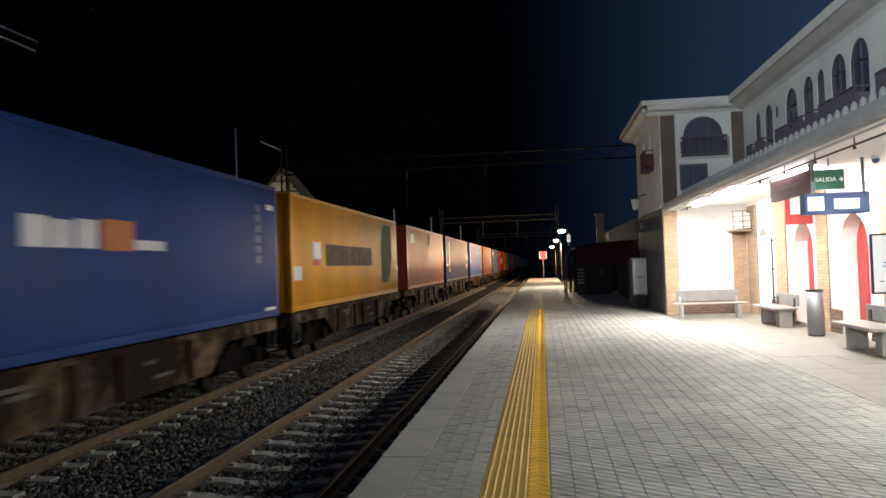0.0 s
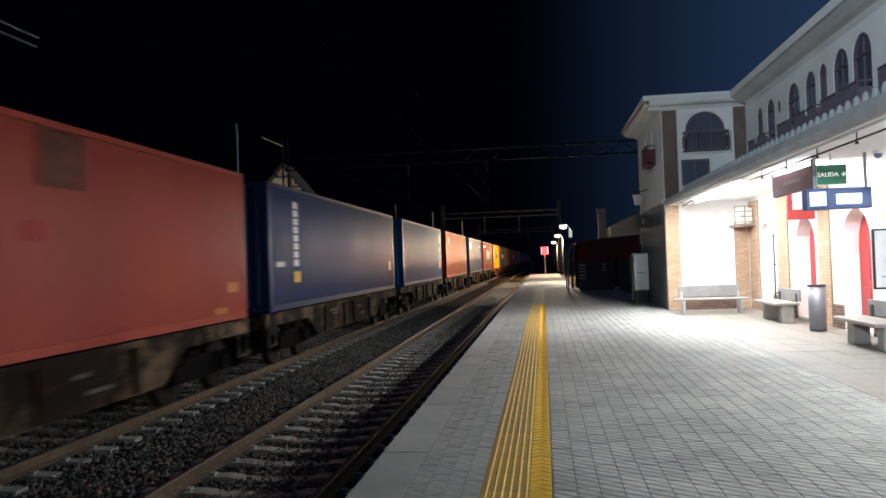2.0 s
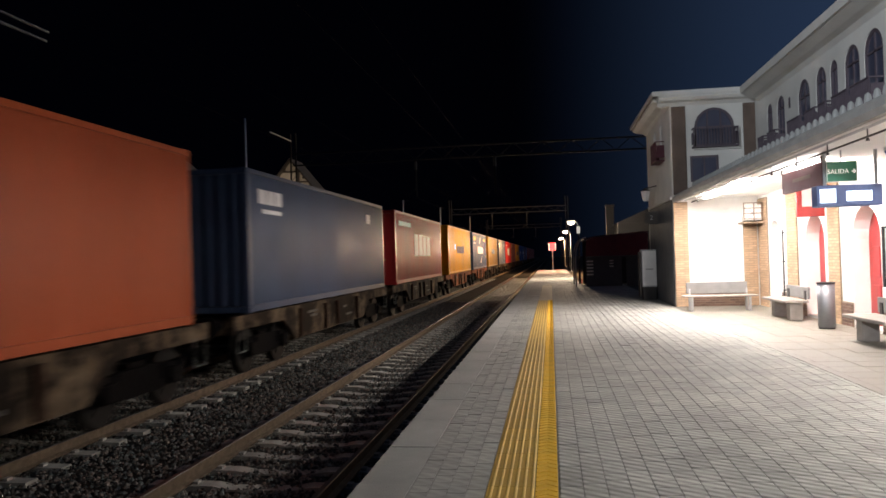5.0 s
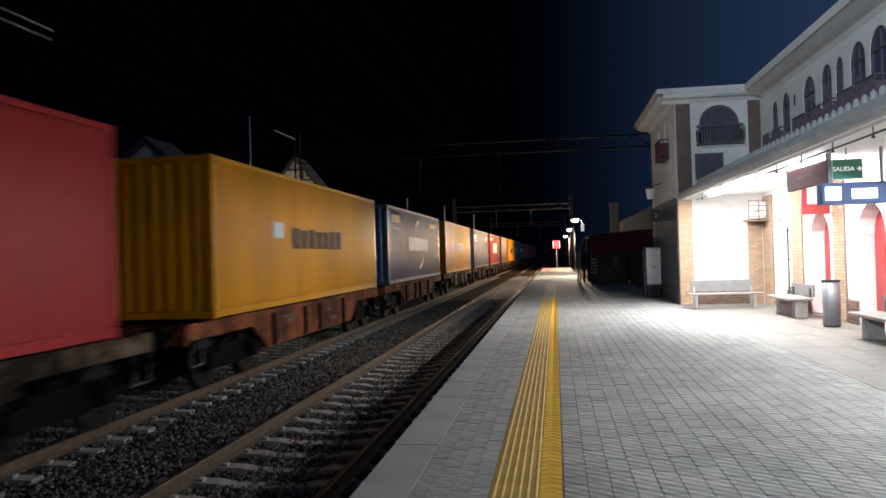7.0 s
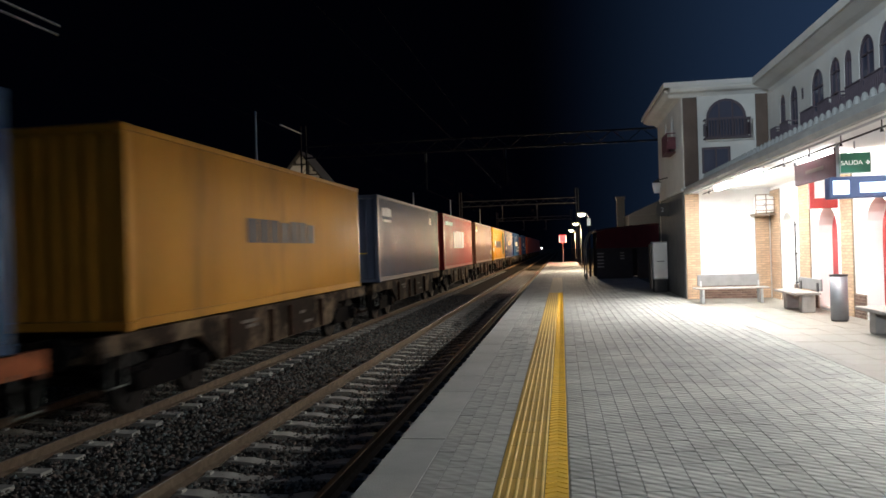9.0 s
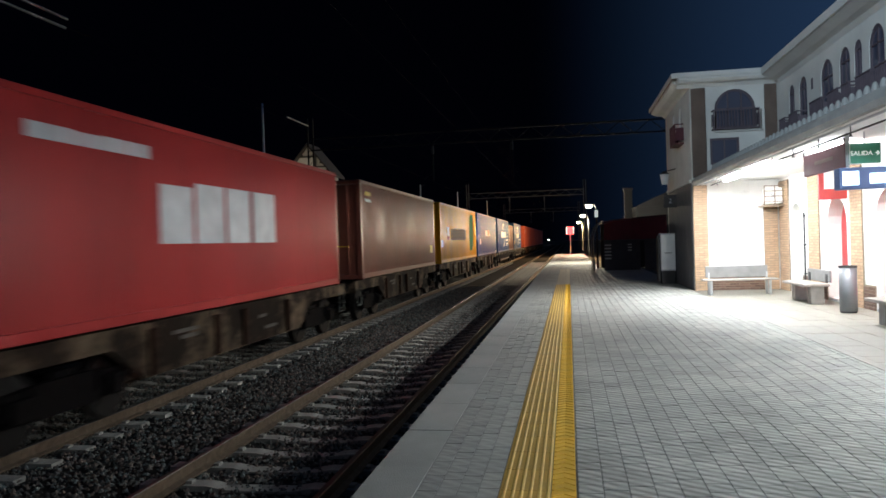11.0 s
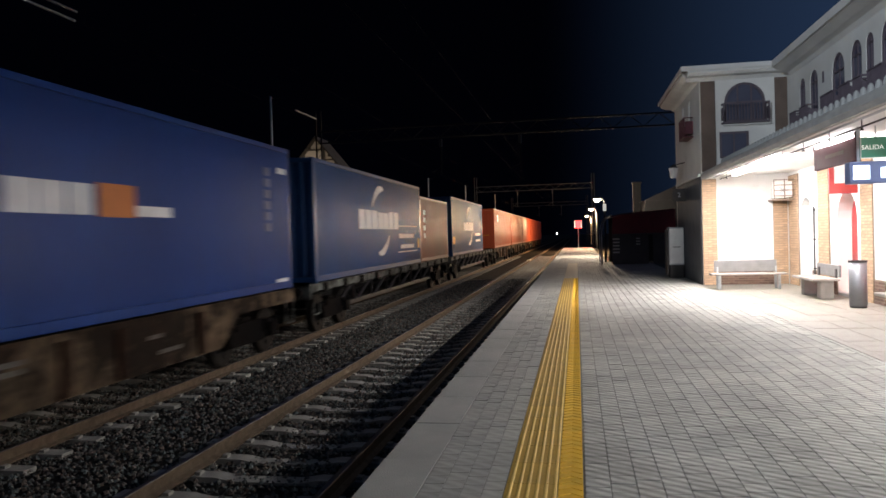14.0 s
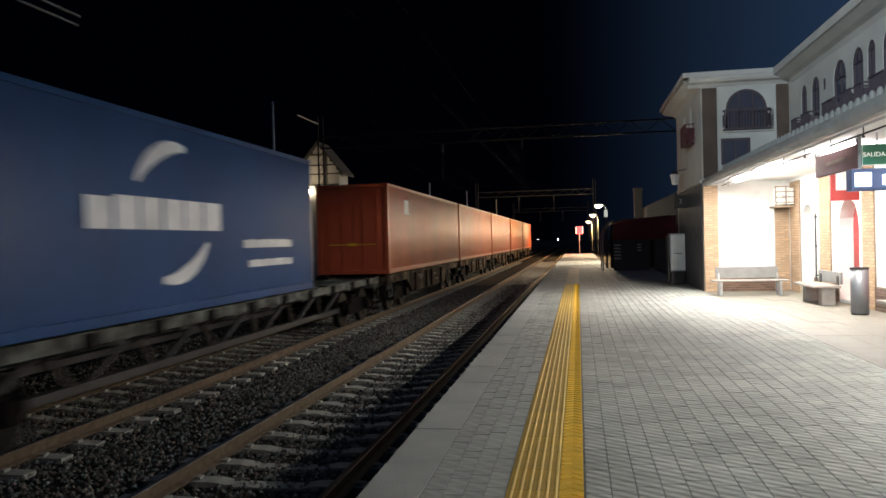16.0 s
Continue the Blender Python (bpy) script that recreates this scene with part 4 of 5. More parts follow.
# colour, middle of the container along the track at the start, length, height, look
LOAD = [
    ("royal_blue", 10.05, 12.19, "royal blue corrugated freight container with pale emblem"),
    ("yellow", 23.60, 13.0, "yellow corrugated freight container with green corner panel"),
    ("red", 38.60, 12.19, "faded red corrugated freight container"),
    ("navy", 52.81, 13.58, "dark blue corrugated freight container with white code"),
    ("bright_blue", 67.65, 12.0, "bright blue corrugated freight container"),
    ("salmon", 81.90, 12.19, "faded salmon red freight container"),
    ("slate", 96.35, 12.0, "slate grey freight container with small white mark"),
    ("crimson", 110.45, 12.0, "crimson red freight container with large white lettering"),
    ("yellow", 125.30, 11.9, "yellow freight container with dark lettering"),
    ("line_blue", 139.15, 11.95, "blue freight container with white emblem and lettering"),
    ("ochre", 153.30, 11.95, "ochre yellow stained freight container"),
    ("grey_blue", 167.65, 12.0, "grey-blue freight container with white corner mark"),
    ("crimson", 181.40, 12.0, "crimson red freight container with large white lettering"),
    ("brown", 195.60, 11.9, "dull brown-red corrugated freight container"),
    ("yellow", 209.90, 13.5, "long yellow freight container with green corner panel"),
    ("royal_blue", 223.85, 12.6, "royal blue freight container with pale emblem"),
    ("deep_blue", 237.45, 11.7, "deep blue freight container with white emblem and lettering"),
    ("brown", 246.40, 6.06, "short brown-red freight container"),
    ("deep_blue", 256.60, 11.8, "blue freight container with white emblem and lettering"),
    ("orange", 276.35, 13.9, "long red-orange freight container with door bars"),
    ("orange", 290.85, 13.9, "long red-orange freight container"),
    ("orange", 305.4, 13.9, "long red-orange freight container"),
    ("orange", 320.2, 13.9, "long red-orange freight container"),
    ("orange", 335.0, 13.9, "long red-orange freight container")]
DECK = RAIL_Z + 1.228
TRAIN = []
for k, (col, mid, length, label) in enumerate(LOAD):
    h = 2.6 if k == 17 else 2.94
    c = container(col, length, h, label, "containers of the train", doors_near=k in (2, 5, 7, 11, 13, 19))
    TRAIN.append((c, mid, DECK))
    hl = length / 2
    if k in (0, 15):
        o = 0.0 if k == 0 else 0.6
        word(c, MARK_WHITE, -2.25 + o, -0.7 + o, 1.4, 1.79, 3, k)
        mark(c, "marking", MARK_ORANGE, -0.66 + o, 0.14 + o, 1.38, 1.82, "orange emblem block")
        mark(c, "marking", MARK_WHITE, 0.17 + o, 1.05 + o, 1.4, 1.55)
        mark(c, "marking", MARK_YELLOW, 1.45, 2.1, 0.05, 0.14, "yellow tag")
        mark(c, "marking", MARK_WHITE, -hl + 1.3, -hl + 1.75, 0.8, 1.2)
        mark(c, "marking", MARK_WHITE, hl - 0.62, hl - 0.2, 2.38, 2.5)
        for q in range(6):
            mark(c, "marking", MARK_GHOST, hl - 1.3, hl - 1.0, 1.2 + q * 0.22, 1.36 + q * 0.22, "faded vertical code")
        for q in (4.15, 5.05):
            mark(c, "marking", MARK_YELLOW, q, q + 0.45, 0.04, 0.13, "yellow tag")
        mark(c, "marking", MARK_WHITE, hl - 0.8, hl - 0.2, 0.165, 0.235, "pale tag")
    elif k in (1, 14):
        word(c, MARK_FADED, -3.6, 1.95, 1.12, 1.74, 11, k)
        mark(c, "marking", MARK_WHITE, -4.77, -4.15, 1.32, 1.77)
        mark(c, "marking", MARK_RED, -4.77, -4.15, 1.14, 1.31, "red strip under the plate")
        pts = [(3.55, 0.47), (4.7, 0.47), (5.15, 0.85), (5.33, 1.4), (5.33, 2.68), (4.1, 2.68), (3.72, 2.4), (3.55, 1.8)]
        part("marking", prism(bmesh.new(), pts, "x", CW - 0.011, CW - 0.006), MARK_GREEN, c, "green corner panel")
        mark(c, "marking", MARK_WHITE, -hl + 0.17, -hl + 0.75, 0.78, 1.12)
    elif k in (2, 5):
        mark(c, "marking", MARK_ROSE, -5.1, -4.15, 2.14, 2.57, "small faded pale plate")
        if k == 2:
            mark(c, "marking", MARK_RUST, 0.0, 0.9, 2.1, 2.82, "dull rusty patch")
            mark(c, "marking", MARK_RED, -0.28, 0.12, 1.42, 1.66, "dark red patch")
            mark(c, "marking", MARK_ORANGE, 5.2, 5.7, 0.56, 0.75, "orange tag")
            mark(c, "marking", MARK_ORANGE, 4.66, 5.2, 0.17, 0.29, "orange tag")
    elif k == 3:
        for q in range(8):
            mark(c, "marking", MARK_WHITE, -5.15, -4.83, 1.03 + q * 0.2, 1.19 + q * 0.2)
        mark(c, "marking", MARK_YELLOW, -5.2, -4.72, 0.63, 0.9)
        mark(c, "marking", MARK_WHITE, -6.4, -5.8, 1.02, 1.14)
        mark(c, "marking", MARK_WHITE, hl - 1.0, hl - 0.65, 0.75, 1.1)
    elif k == 4:
        mark(c, "marking", MARK_PALE_BLUE, hl - 0.9, hl - 0.5, 2.1, 2.6)
        mark(c, "marking", MARK_PALE_BLUE, hl - 1.0, hl - 0.4, 1.6, 1.8)
        mark(c, "marking", MARK_PALE_BLUE, hl - 0.85, hl - 0.5, 1.2, 1.45)
        mark(c, "marking", MARK_YELLOW, 4.9, 5.4, 0.65, 1.05)
    elif k in (6, 11):
        word(c, MARK_WHITE, -5.4, -4.0, 2.25, 2.55, 3, k)
        mark(c, "marking", MARK_WHITE, -5.2, -4.1, 2.05, 2.14)
        mark(c, "marking", MARK_WHITE, 3.6, 4.1, 2.2, 2.5)
    elif k in (7, 12):
        o = 0.0 if k == 7 else -0.55
        word(c, MARK_WHITE, -1.95 + o, 2.45 + o, 1.12, 2.1, 4, k, "large white block lettering")
        word(c, MARK_WHITE, -5.2, -2.7, 2.36, 2.55, 9, k + 3)
        mark(c, "marking", MARK_YELLOW, -hl + 0.3, -hl + 1.1, 0.04, 0.15, "yellow rail tag")
    elif k in (8, 10):
        word(c, MARK_FADED if k == 8 else DARK_MARK, -1.95, 2.0, 1.27, 1.75, 7, k)
        if k == 8:
            mark(c, "marking", MARK_WHITE, -3.1, -2.5, 1.5, 1.85)
    elif k == 9:
        word(c, MARK_WHITE, -2.2, 2.45, 1.26, 1.84, 7, k)
        arc_mark(c, MARK_WHITE, 0.15, 1.5, 1.1, 78, 150, 0.2)
        arc_mark(c, MARK_WHITE, 0.3, 1.6, 1.15, 258, 328, 0.2)
        mark(c, "marking", MARK_YELLOW, -5.2, -3.75, 2.33, 2.62)
        mark(c, "marking", MARK_WHITE, -5.2, -3.8, 2.08, 2.14)
        mark(c, "marking", MARK_YELLOW, 3.1, 4.75, 2.34, 2.56)
        mark(c, "marking", MARK_YELLOW, 4.42, 4.95, 0.92, 1.06)
        for q in (1.55, 1.85):
            mark(c, "marking", MARK_YELLOW, 5.33, 5.68, q, q + 0.17)
    elif k in (16, 18):
        word(c, MARK_WHITE, -2.25 if k == 16 else -1.95, 2.4 if k == 16 else 1.58, 1.28, 1.84 if k == 16 else 1.74, 7 if k == 16 else 6, k)
        arc_mark(c, MARK_WHITE, 0.1, 1.5, 1.12, 72, 155, 0.24)
        arc_mark(c, MARK_WHITE, 0.1, 1.6, 1.15, 252, 332, 0.24)
        word(c, MARK_WHITE, 2.4, 4.7, 0.98, 1.14, 9, k + 1)
        word(c, MARK_WHITE, 2.6, 4.7, 0.62, 0.76, 9, k + 2)
        if k == 16:
            for z in (0.49, 1.38):
                mark(c, "marking", MARK_WHITE, 2.25, 5.2, z, z + 0.035)
        mark(c, "marking", MARK_YELLOW, -hl + 0.3 if k == 18 else hl - 0.5, -hl + 0.85 if k == 18 else hl - 0.18, 0.6, 0.95)
    elif k == 17:
        for q in range(4):
            mark(c, "marking", MARK_WHITE, -2.4, -2.05, 0.95 + 0.31 * q, 1.15 + 0.31 * q)
    elif k == 13:
        mark(c, "marking", MARK_YELLOW, -hl + 0.55, -hl + 1.15, 2.5, 2.62)
        mark(c, "marking", MARK_WHITE, -hl + 0.55, -hl + 1.15, 2.31, 2.4)
        mark(c, "marking", MARK_YELLOW, 4.8, 5.35, 0.58, 0.9)
    elif k == 19:
        mark(c, "marking", MARK_WHITE, -4.65, -4.0, 2.0, 2.5)
# wagons: middle, length, look
mids = [q[1] for q in LOAD]
cuts = [(mids[i] + LOAD[i][2] / 2 + mids[i + 1] - LOAD[i + 1][2] / 2) / 2 for i in range(len(LOAD) - 1)]
spans = []
for i in range(len(LOAD)):
    if i in (16, 17, 18):
        continue
    a = cuts[i - 1] if i else 2.6
    b = cuts[i] if i < len(cuts) else 342.6
    if i == 19:
        a = 268.8
    spans.append((a, b, FRAME_ORANGE if i in (8, 9) else FRAME_BROWN, "orange" if i in (8, 9) else "deep"))
spans += [(cuts[15], cuts[17], FRAME_PALE, "truss"), (cuts[17], 268.8, FRAME_PALE, "truss")]
for a, b, m, style in spans:
    TRAIN.append((wagon(round(b - a - 1.0, 1), m, style), (a + b) / 2, RAIL_Z))


# ---- canopy along the station front ----
CY0 = -22.0
structure("canopy_slab", B(CANOPY_X + 0.1, WALL_X - 0.003, CY0, TOWER_Y - 0.05, 2.98, 3.12), CEIL, "white underside slab of the platform canopy", "canopy")
structure("canopy_fascia", prism(bmesh.new(), [(CANOPY_X + 0.1, 2.90), (CANOPY_X + 0.02, 2.90), (CANOPY_X - 0.02, 2.97), (CANOPY_X - 0.02, 3.04), (CANOPY_X + 0.06, 3.07), (CANOPY_X + 0.06, 3.11), (CANOPY_X + 0.34, 3.24), (CANOPY_X + 0.34, 3.125), (CANOPY_X + 0.1, 3.125)], "y", CY0, TOWER_Y - 0.05), FASCIA, "grey moulded edge of the platform canopy", "fascia")
structure("canopy_gutter_lip", B(CANOPY_X + 0.10, CANOPY_X + 0.16, CY0, TOWER_Y - 0.06, 2.89, 2.977, bevel=0.008), CEIL, "white drip edge under the canopy", "trim")


def balustrade():
    t = thing("roof_balustrade", pose(CANOPY_X + 0.52, 0, 3.13), "low pale balustrade of short rounded posts on the canopy", "balustrade", "", "structure")
    def post():
        bm = bmesh.new()
        for z0, z1, r0, r1 in ((0.0, 0.05, 0.05, 0.045), (0.05, 0.20, 0.038, 0.05), (0.20, 0.27, 0.05, 0.036), (0.27, 0.30, 0.036, 0.012)):
            rod(bm, (0, 0, z0), (0, 0, z1), r0, 8, r1)
        return bm
    me = cached(("baluster",), post, FASCIA)
    for k in range(64):
        shared("baluster", me, pose(0, 4.5 + 0.26 * k, 0), t)
    part("base_course", B(-0.09, 0.09, CY0, TOWER_Y - 0.1, -0.005, 0.02), PLASTER, t)
    return t


def railing_tubes():
    """The conduit under the canopy edge with its clips, and the lamp tubes."""
    t = thing("cable_conduit", pose(CANOPY_X + 0.42, 0, 2.86), "thin dark cable conduit clipped under the canopy", "conduit")
    part("pipe", rod(bmesh.new(), (0, CY0, 0), (0, TOWER_Y - 0.4, 0), 0.014, 8), DARK_STEEL, t)
    part("gutter_pipe", rod(bmesh.new(), (-0.14, CY0, 0.075), (-0.14, TOWER_Y - 0.3, 0.075), 0.032, 10), GREY, t, "thicker grey pipe along the canopy edge")
    for k in range(14):
        y = 3.0 + 1.3 * k
        part("clip", rod(rod(bmesh.new(), (0, y, -0.02), (0, y, 0.12), 0.008, 6), (0, y, -0.05), (0, y, -0.016), 0.026, 8, 0.014), DARK_STEEL, t)
    return t


def lamp_unit():
    t = thing("canopy_light", Matrix(), "white batten light with a bright diffuser under the canopy", "light", "lights under the canopy")
    part("housing", B(-0.05, 0.05, -0.7, 0.7, 0.03, 0.078, bevel=0.008), WHITE, t)
    part("diffuser", B(-0.075, 0.075, -0.78, 0.78, -0.03, 0.03, bevel=0.02), TUBE, t, "glowing white diffuser")
    return t


# ---- brick work on the station front ----
def brick_field(name, label, m, width, height, depth=0.035, bl=0.245, bh=0.052, gap=0.012, mat=None):
    """A pilaster of bricks laid course by course on a mortar bed; u to the right, facing -y."""
    t = thing(name, m, label, "brickwork", "", "structure")
    part("mortar_bed", B(0, width, -depth, -0.002, 0, height), MORTAR, t, "pale recessed mortar")
    me = {}
    n = int(height / (bh + gap))
    rng = random.Random(len(name) + int(width * 100))
    for i in range(n):
        z = i * (bh + gap) + gap / 2
        x = 0.004 - (bl / 2 if i % 2 else 0)
        while x < width - 0.02:
            a, b = max(x, 0.004), min(x + bl, width - 0.004)
            if b - a > 0.03:
                key = round(b - a, 3)
                if key not in me:
                    me[key] = cached(("brick", key, mat.name if mat else ""), lambda: B(0, key, -0.012, 0.0, 0, bh), mat or BRICK)
                shared("brick", me[key], pose(a, -depth + rng.uniform(-0.002, 0.002), z), t)
            x += bl + gap
    return t


FR = -90   # turn of pieces that lie on the long front
brick_field("pilaster_1", "tan brick pilaster on the tower corner", pose(CANOPY_X, TOWER_Y, 0.0), 0.38, 2.9)
brick_field("pilaster_2", "tan brick pilaster beside the wall recess", pose(WALL_X - 0.42, TOWER_Y, 0.0), 0.36, 2.3)
brick_field("pilaster_3", "tan brick pilaster on the inner corner", pose(WALL_X, TOWER_Y - 0.06, 0.0, 0, 0, FR), 0.82, 2.9, 0.03)
brick_field("pilaster_4", "tan brick pilaster between two doorways", pose(WALL_X, 18.7, 0.0, 0, 0, FR), 0.75, 2.9, 0.03)
brick_field("pilaster_5", "tan brick pilaster between two doorways", pose(WALL_X, 16.05, 0.0, 0, 0, FR), 0.6, 2.9, 0.03)
brick_field("pilaster_6", "tan brick pilaster between two doorways", pose(WALL_X, 13.1, 0.0, 0, 0, FR), 0.55, 2.9, 0.03)
for k, (a, b) in enumerate(((19.2, 18.72), (17.93, 17.51), (16.29, 16.07), (15.43, 14.91), (13.65, 13.12), (12.53, 11.73), (10.47, 8.53))):
    brick_field("plinth_%d" % (k + 1), "reddish brick plinth along the foot of the wall", pose(WALL_X, a, 0.0, 0, 0, FR), a - b, 0.47, 0.02, mat=PLINTH)
brick_field("plinth_tower", "brick plinth under the tower wall", pose(CANOPY_X + 0.39, TOWER_Y, 0.0), 1.43, 0.40, 0.02, mat=PLINTH)


def doorway(name, y, w, h):
    """A red door set back in its arch."""
    t = thing(name, pose(WALL_X + 0.295, y, 0.06, 0, 0, -90), "red painted arched station door with raised panels", "door", "", "structure")
    r = w / 2
    out = [(-r, 0), (r, 0)] + [(r * math.cos(math.pi * k / 12), h - r + r * math.sin(math.pi * k / 12)) for k in range(13)]
    part("door_leaf", prism(bmesh.new(), out, "y", 0.0, 0.045), RED, t)
    for s in (-1, 1):
        part("top_panel", B(s * r * 0.5 - 0.16, s * r * 0.5 + 0.16, -0.014, -0.002, 0.9, h - 0.75, bevel=0.004), RED, t)
        part("bottom_panel", B(s * r * 0.5 - 0.16, s * r * 0.5 + 0.16, -0.014, -0.002, 0.15, 0.75, bevel=0.004), RED, t)
    part("door_handle", rod(bmesh.new(), (0.05, -0.06, 0.95), (0.05, -0.06, 1.2), 0.012, 8), BRUSHED, t)
    return t


for k, (y, w, s, tp, _) in enumerate(DOORS):
    if k == 0:
        structure("blind_niche", B(WALL_X + 0.2, WALL_X + 0.349, y - w / 2, y + w / 2, s, tp), PLASTER, "white plastered blind niche", "niche")
    else:
        doorway("door_%d" % k, y, w, tp - s)
balustrade()
railing_tubes()
unit = lamp_unit()
unit.matrix_basis = pose(TUBES_X[0], TUBES_Y[0], 2.90)
for tx, ty in list(zip(TUBES_X, TUBES_Y))[1:]:
    copy_thing(unit, pose(tx, ty, 2.90))


# ---- signs under the canopy ----
def text_mesh(name, body, size, mat, m, parent, depth=0.003):
    cu = bpy.data.curves.new(name, "FONT")
    cu.body, cu.size, cu.extrude = body, size, depth
    cu.align_x, cu.align_y = "CENTER", "CENTER"
    ob = bpy.data.objects.new(name, cu)
    scene.collection.objects.link(ob)
    bpy.context.view_layer.update()
    me = bpy.data.meshes.new_from_object(ob.evaluated_get(bpy.context.evaluated_depsgraph_get()))
    bpy.data.objects.remove(ob)
    me.materials.clear()
    me.materials.append(mat)
    out = new(name, me)
    out.parent, out.matrix_basis = parent, m
    return out


# white with a weak glow added, so lettering, edges and housing stay bright
SIGN_WHITE = glowing("sign_white_glow", (0.9, 0.95, 0.92), 0.5)
s = thing("exit_sign", pose(4.32, 11.7, 2.66), "green hanging exit sign with white lettering and arrow", "sign")
part("panel", B(-0.215, 0.215, -0.02, 0.02, -0.155, 0.155, bevel=0.006), GREEN, s)
for a in ((-0.215, 0.215, 0.145, 0.155), (-0.215, 0.215, -0.155, -0.145)):
    part("border", B(a[0], a[1], -0.026, -0.021, a[2], a[3]), WHITE, s)
for x in (-0.215, 0.207):
    part("border", B(x, x + 0.008, -0.026, -0.021, -0.144, 0.144), WHITE, s)
text_mesh("lettering", "SALIDA", 0.092, SIGN_WHITE, pose(-0.05, -0.022, 0.0, 90), s)
part("arrow", prism(bmesh.new(), [(0.14, 0.008), (0.17, 0.008), (0.16, 0.03), (0.175, 0.03), (0.2, 0.0), (0.175, -0.03), (0.16, -0.03), (0.17, -0.008), (0.14, -0.008)], "y", -0.026, -0.021), SIGN_WHITE, s, "white arrow pointing right")
part("hanger", rod(bmesh.new(), (0, 0, 0.15), (0, 0, 0.32), 0.012, 8), STEEL, s)

d = thing("platform_display", pose(4.41, 11.75, 2.30), "blue-grey hanging departure display with glowing fields", "display")
part("housing", B(-0.46, 0.46, -0.10, 0.14, -0.16, 0.16, bevel=0.02), BLUE_GREY, d)
part("bezel", B(-0.44, 0.44, -0.112, -0.101, -0.135, 0.135, bevel=0.004), BLUE_GREY, d)
part("screen", B(-0.42, -0.20, -0.118, -0.113, -0.10, 0.10), DISPLAY, d, "glowing white screen field")
part("screen", B(-0.05, 0.30, -0.118, -0.113, -0.085, 0.06), DISPLAY, d, "glowing white screen field")
for x in (-0.3, 0.42):
    part("hanger", rod(bmesh.new(), (x, 0.02, 0.15), (x, 0.02, 0.68), 0.025, 10), GREY, d)

m = thing("station_name_board", pose(4.3, 13.35, 2.72), "long maroon hanging station board seen edge-on", "sign")
part("panel", B(-0.03, 0.03, -1.02, 1.02, -0.19, 0.18, bevel=0.008), MAROON, m)
part("lettering_bar", B(-0.036, -0.031, -0.5, 0.4, -0.03, 0.03), STRIPE, m, "faint lettering bar")
for y in (-1.0, 1.0):
    part("hanger", B(-0.035, 0.035, y - 0.04, y + 0.04, 0.178, 0.30, bevel=0.005), DARK_STEEL, m)

r = thing("red_wall_sign", pose(5.28, 16.0, 2.50), "red framed sign with white field fixed to the wall", "sign")
part("frame", B(-0.26, 0.28, -0.03, 0.03, -0.33, 0.32, bevel=0.01), RED, r)
part("field", B(-0.16, 0.2, -0.037, -0.031, -0.12, 0.27), WHITE, r, "white sign field")

b = thing("notice_board", pose(5.16, 11.55, 0.0), "large framed white notice board beside the wall", "notice board")
part("board", B(-0.37, 0.37, -0.03, 0.03, 0.93, 1.82, bevel=0.008), DARK_STEEL, b, "dark frame")
part("poster", B(-0.345, 0.345, -0.037, -0.031, 0.96, 1.79), WHITE, b, "white printed sheet")
rg = random.Random(4)
for k in range(14):
    x, z = rg.uniform(-0.3, 0.15), 1.0 + 0.055 * k
    part("print_bar", B(x, x + rg.uniform(0.04, 0.1), -0.040, -0.038, z, z + 0.014), BLUE_GREY, b)
for z in (1.05, 1.68):
    part("wall_arm", B(0.2, 0.497, 0.029, 0.06, z, z + 0.04), DARK_STEEL, b)


# ---- furniture ----
BACK_GREY = material("worn_grey_board", (0.19, 0.185, 0.18), 0.6, scale=5, vary=0.15, fine=60, bump=0.08)


def wall_bench(mtx):
    t = thing("wall_bench", mtx, "long pale stone bench on thin steel legs", "bench", "benches")
    part("seat", B(-0.90, 0.90, -0.22, 0.22, 0.36, 0.40, bevel=0.012), STONE, t)
    part("backrest", B(-0.78, 0.72, 0.15, 0.19, 0.43, 0.72, bevel=0.012), BACK_GREY, t, "pale grey backrest board")
    for x in (-0.7, 0.7):
        part("leg", B(x - 0.03, x + 0.03, -0.18, -0.14, 0, 0.36, bevel=0.006), STEEL, t)
        part("leg", B(x - 0.03, x + 0.03, 0.14, 0.18, 0, 0.36, bevel=0.006), STEEL, t)
        part("bracket", B(x - 0.02, x + 0.02, 0.14, 0.149, 0.395, 0.56), STEEL, t)
    return t


def block_bench(mtx):
    t = thing("platform_bench", mtx, "stone slab bench with backrest on two heavy blocks", "bench", "benches")
    part("seat", B(-0.30, 0.22, -0.78, 0.78, 0.375, 0.43, bevel=0.012), STONE, t)
    part("backrest", B(0.22, 0.265, -0.74, 0.70, 0.45, 0.70, bevel=0.012), BACK_GREY, t, "grey backrest slab")
    for y in (-0.58, 0.52):
        part("support_block", B(-0.14, 0.13, y - 0.12, y + 0.12, 0, 0.375, bevel=0.02), STONE, t)
        part("bracket", B(0.20, 0.219, y - 0.05, y + 0.05, 0.36, 0.62), DARK_STEEL, t)
    return t


wall_bench(pose(4.2, 19.5, 0.002))
block_bench(pose(5.10, 17.15, 0.004))
block_bench(pose(5.02, 12.2, 0.004))
block_bench(pose(5.13, 6.6, 0.004))

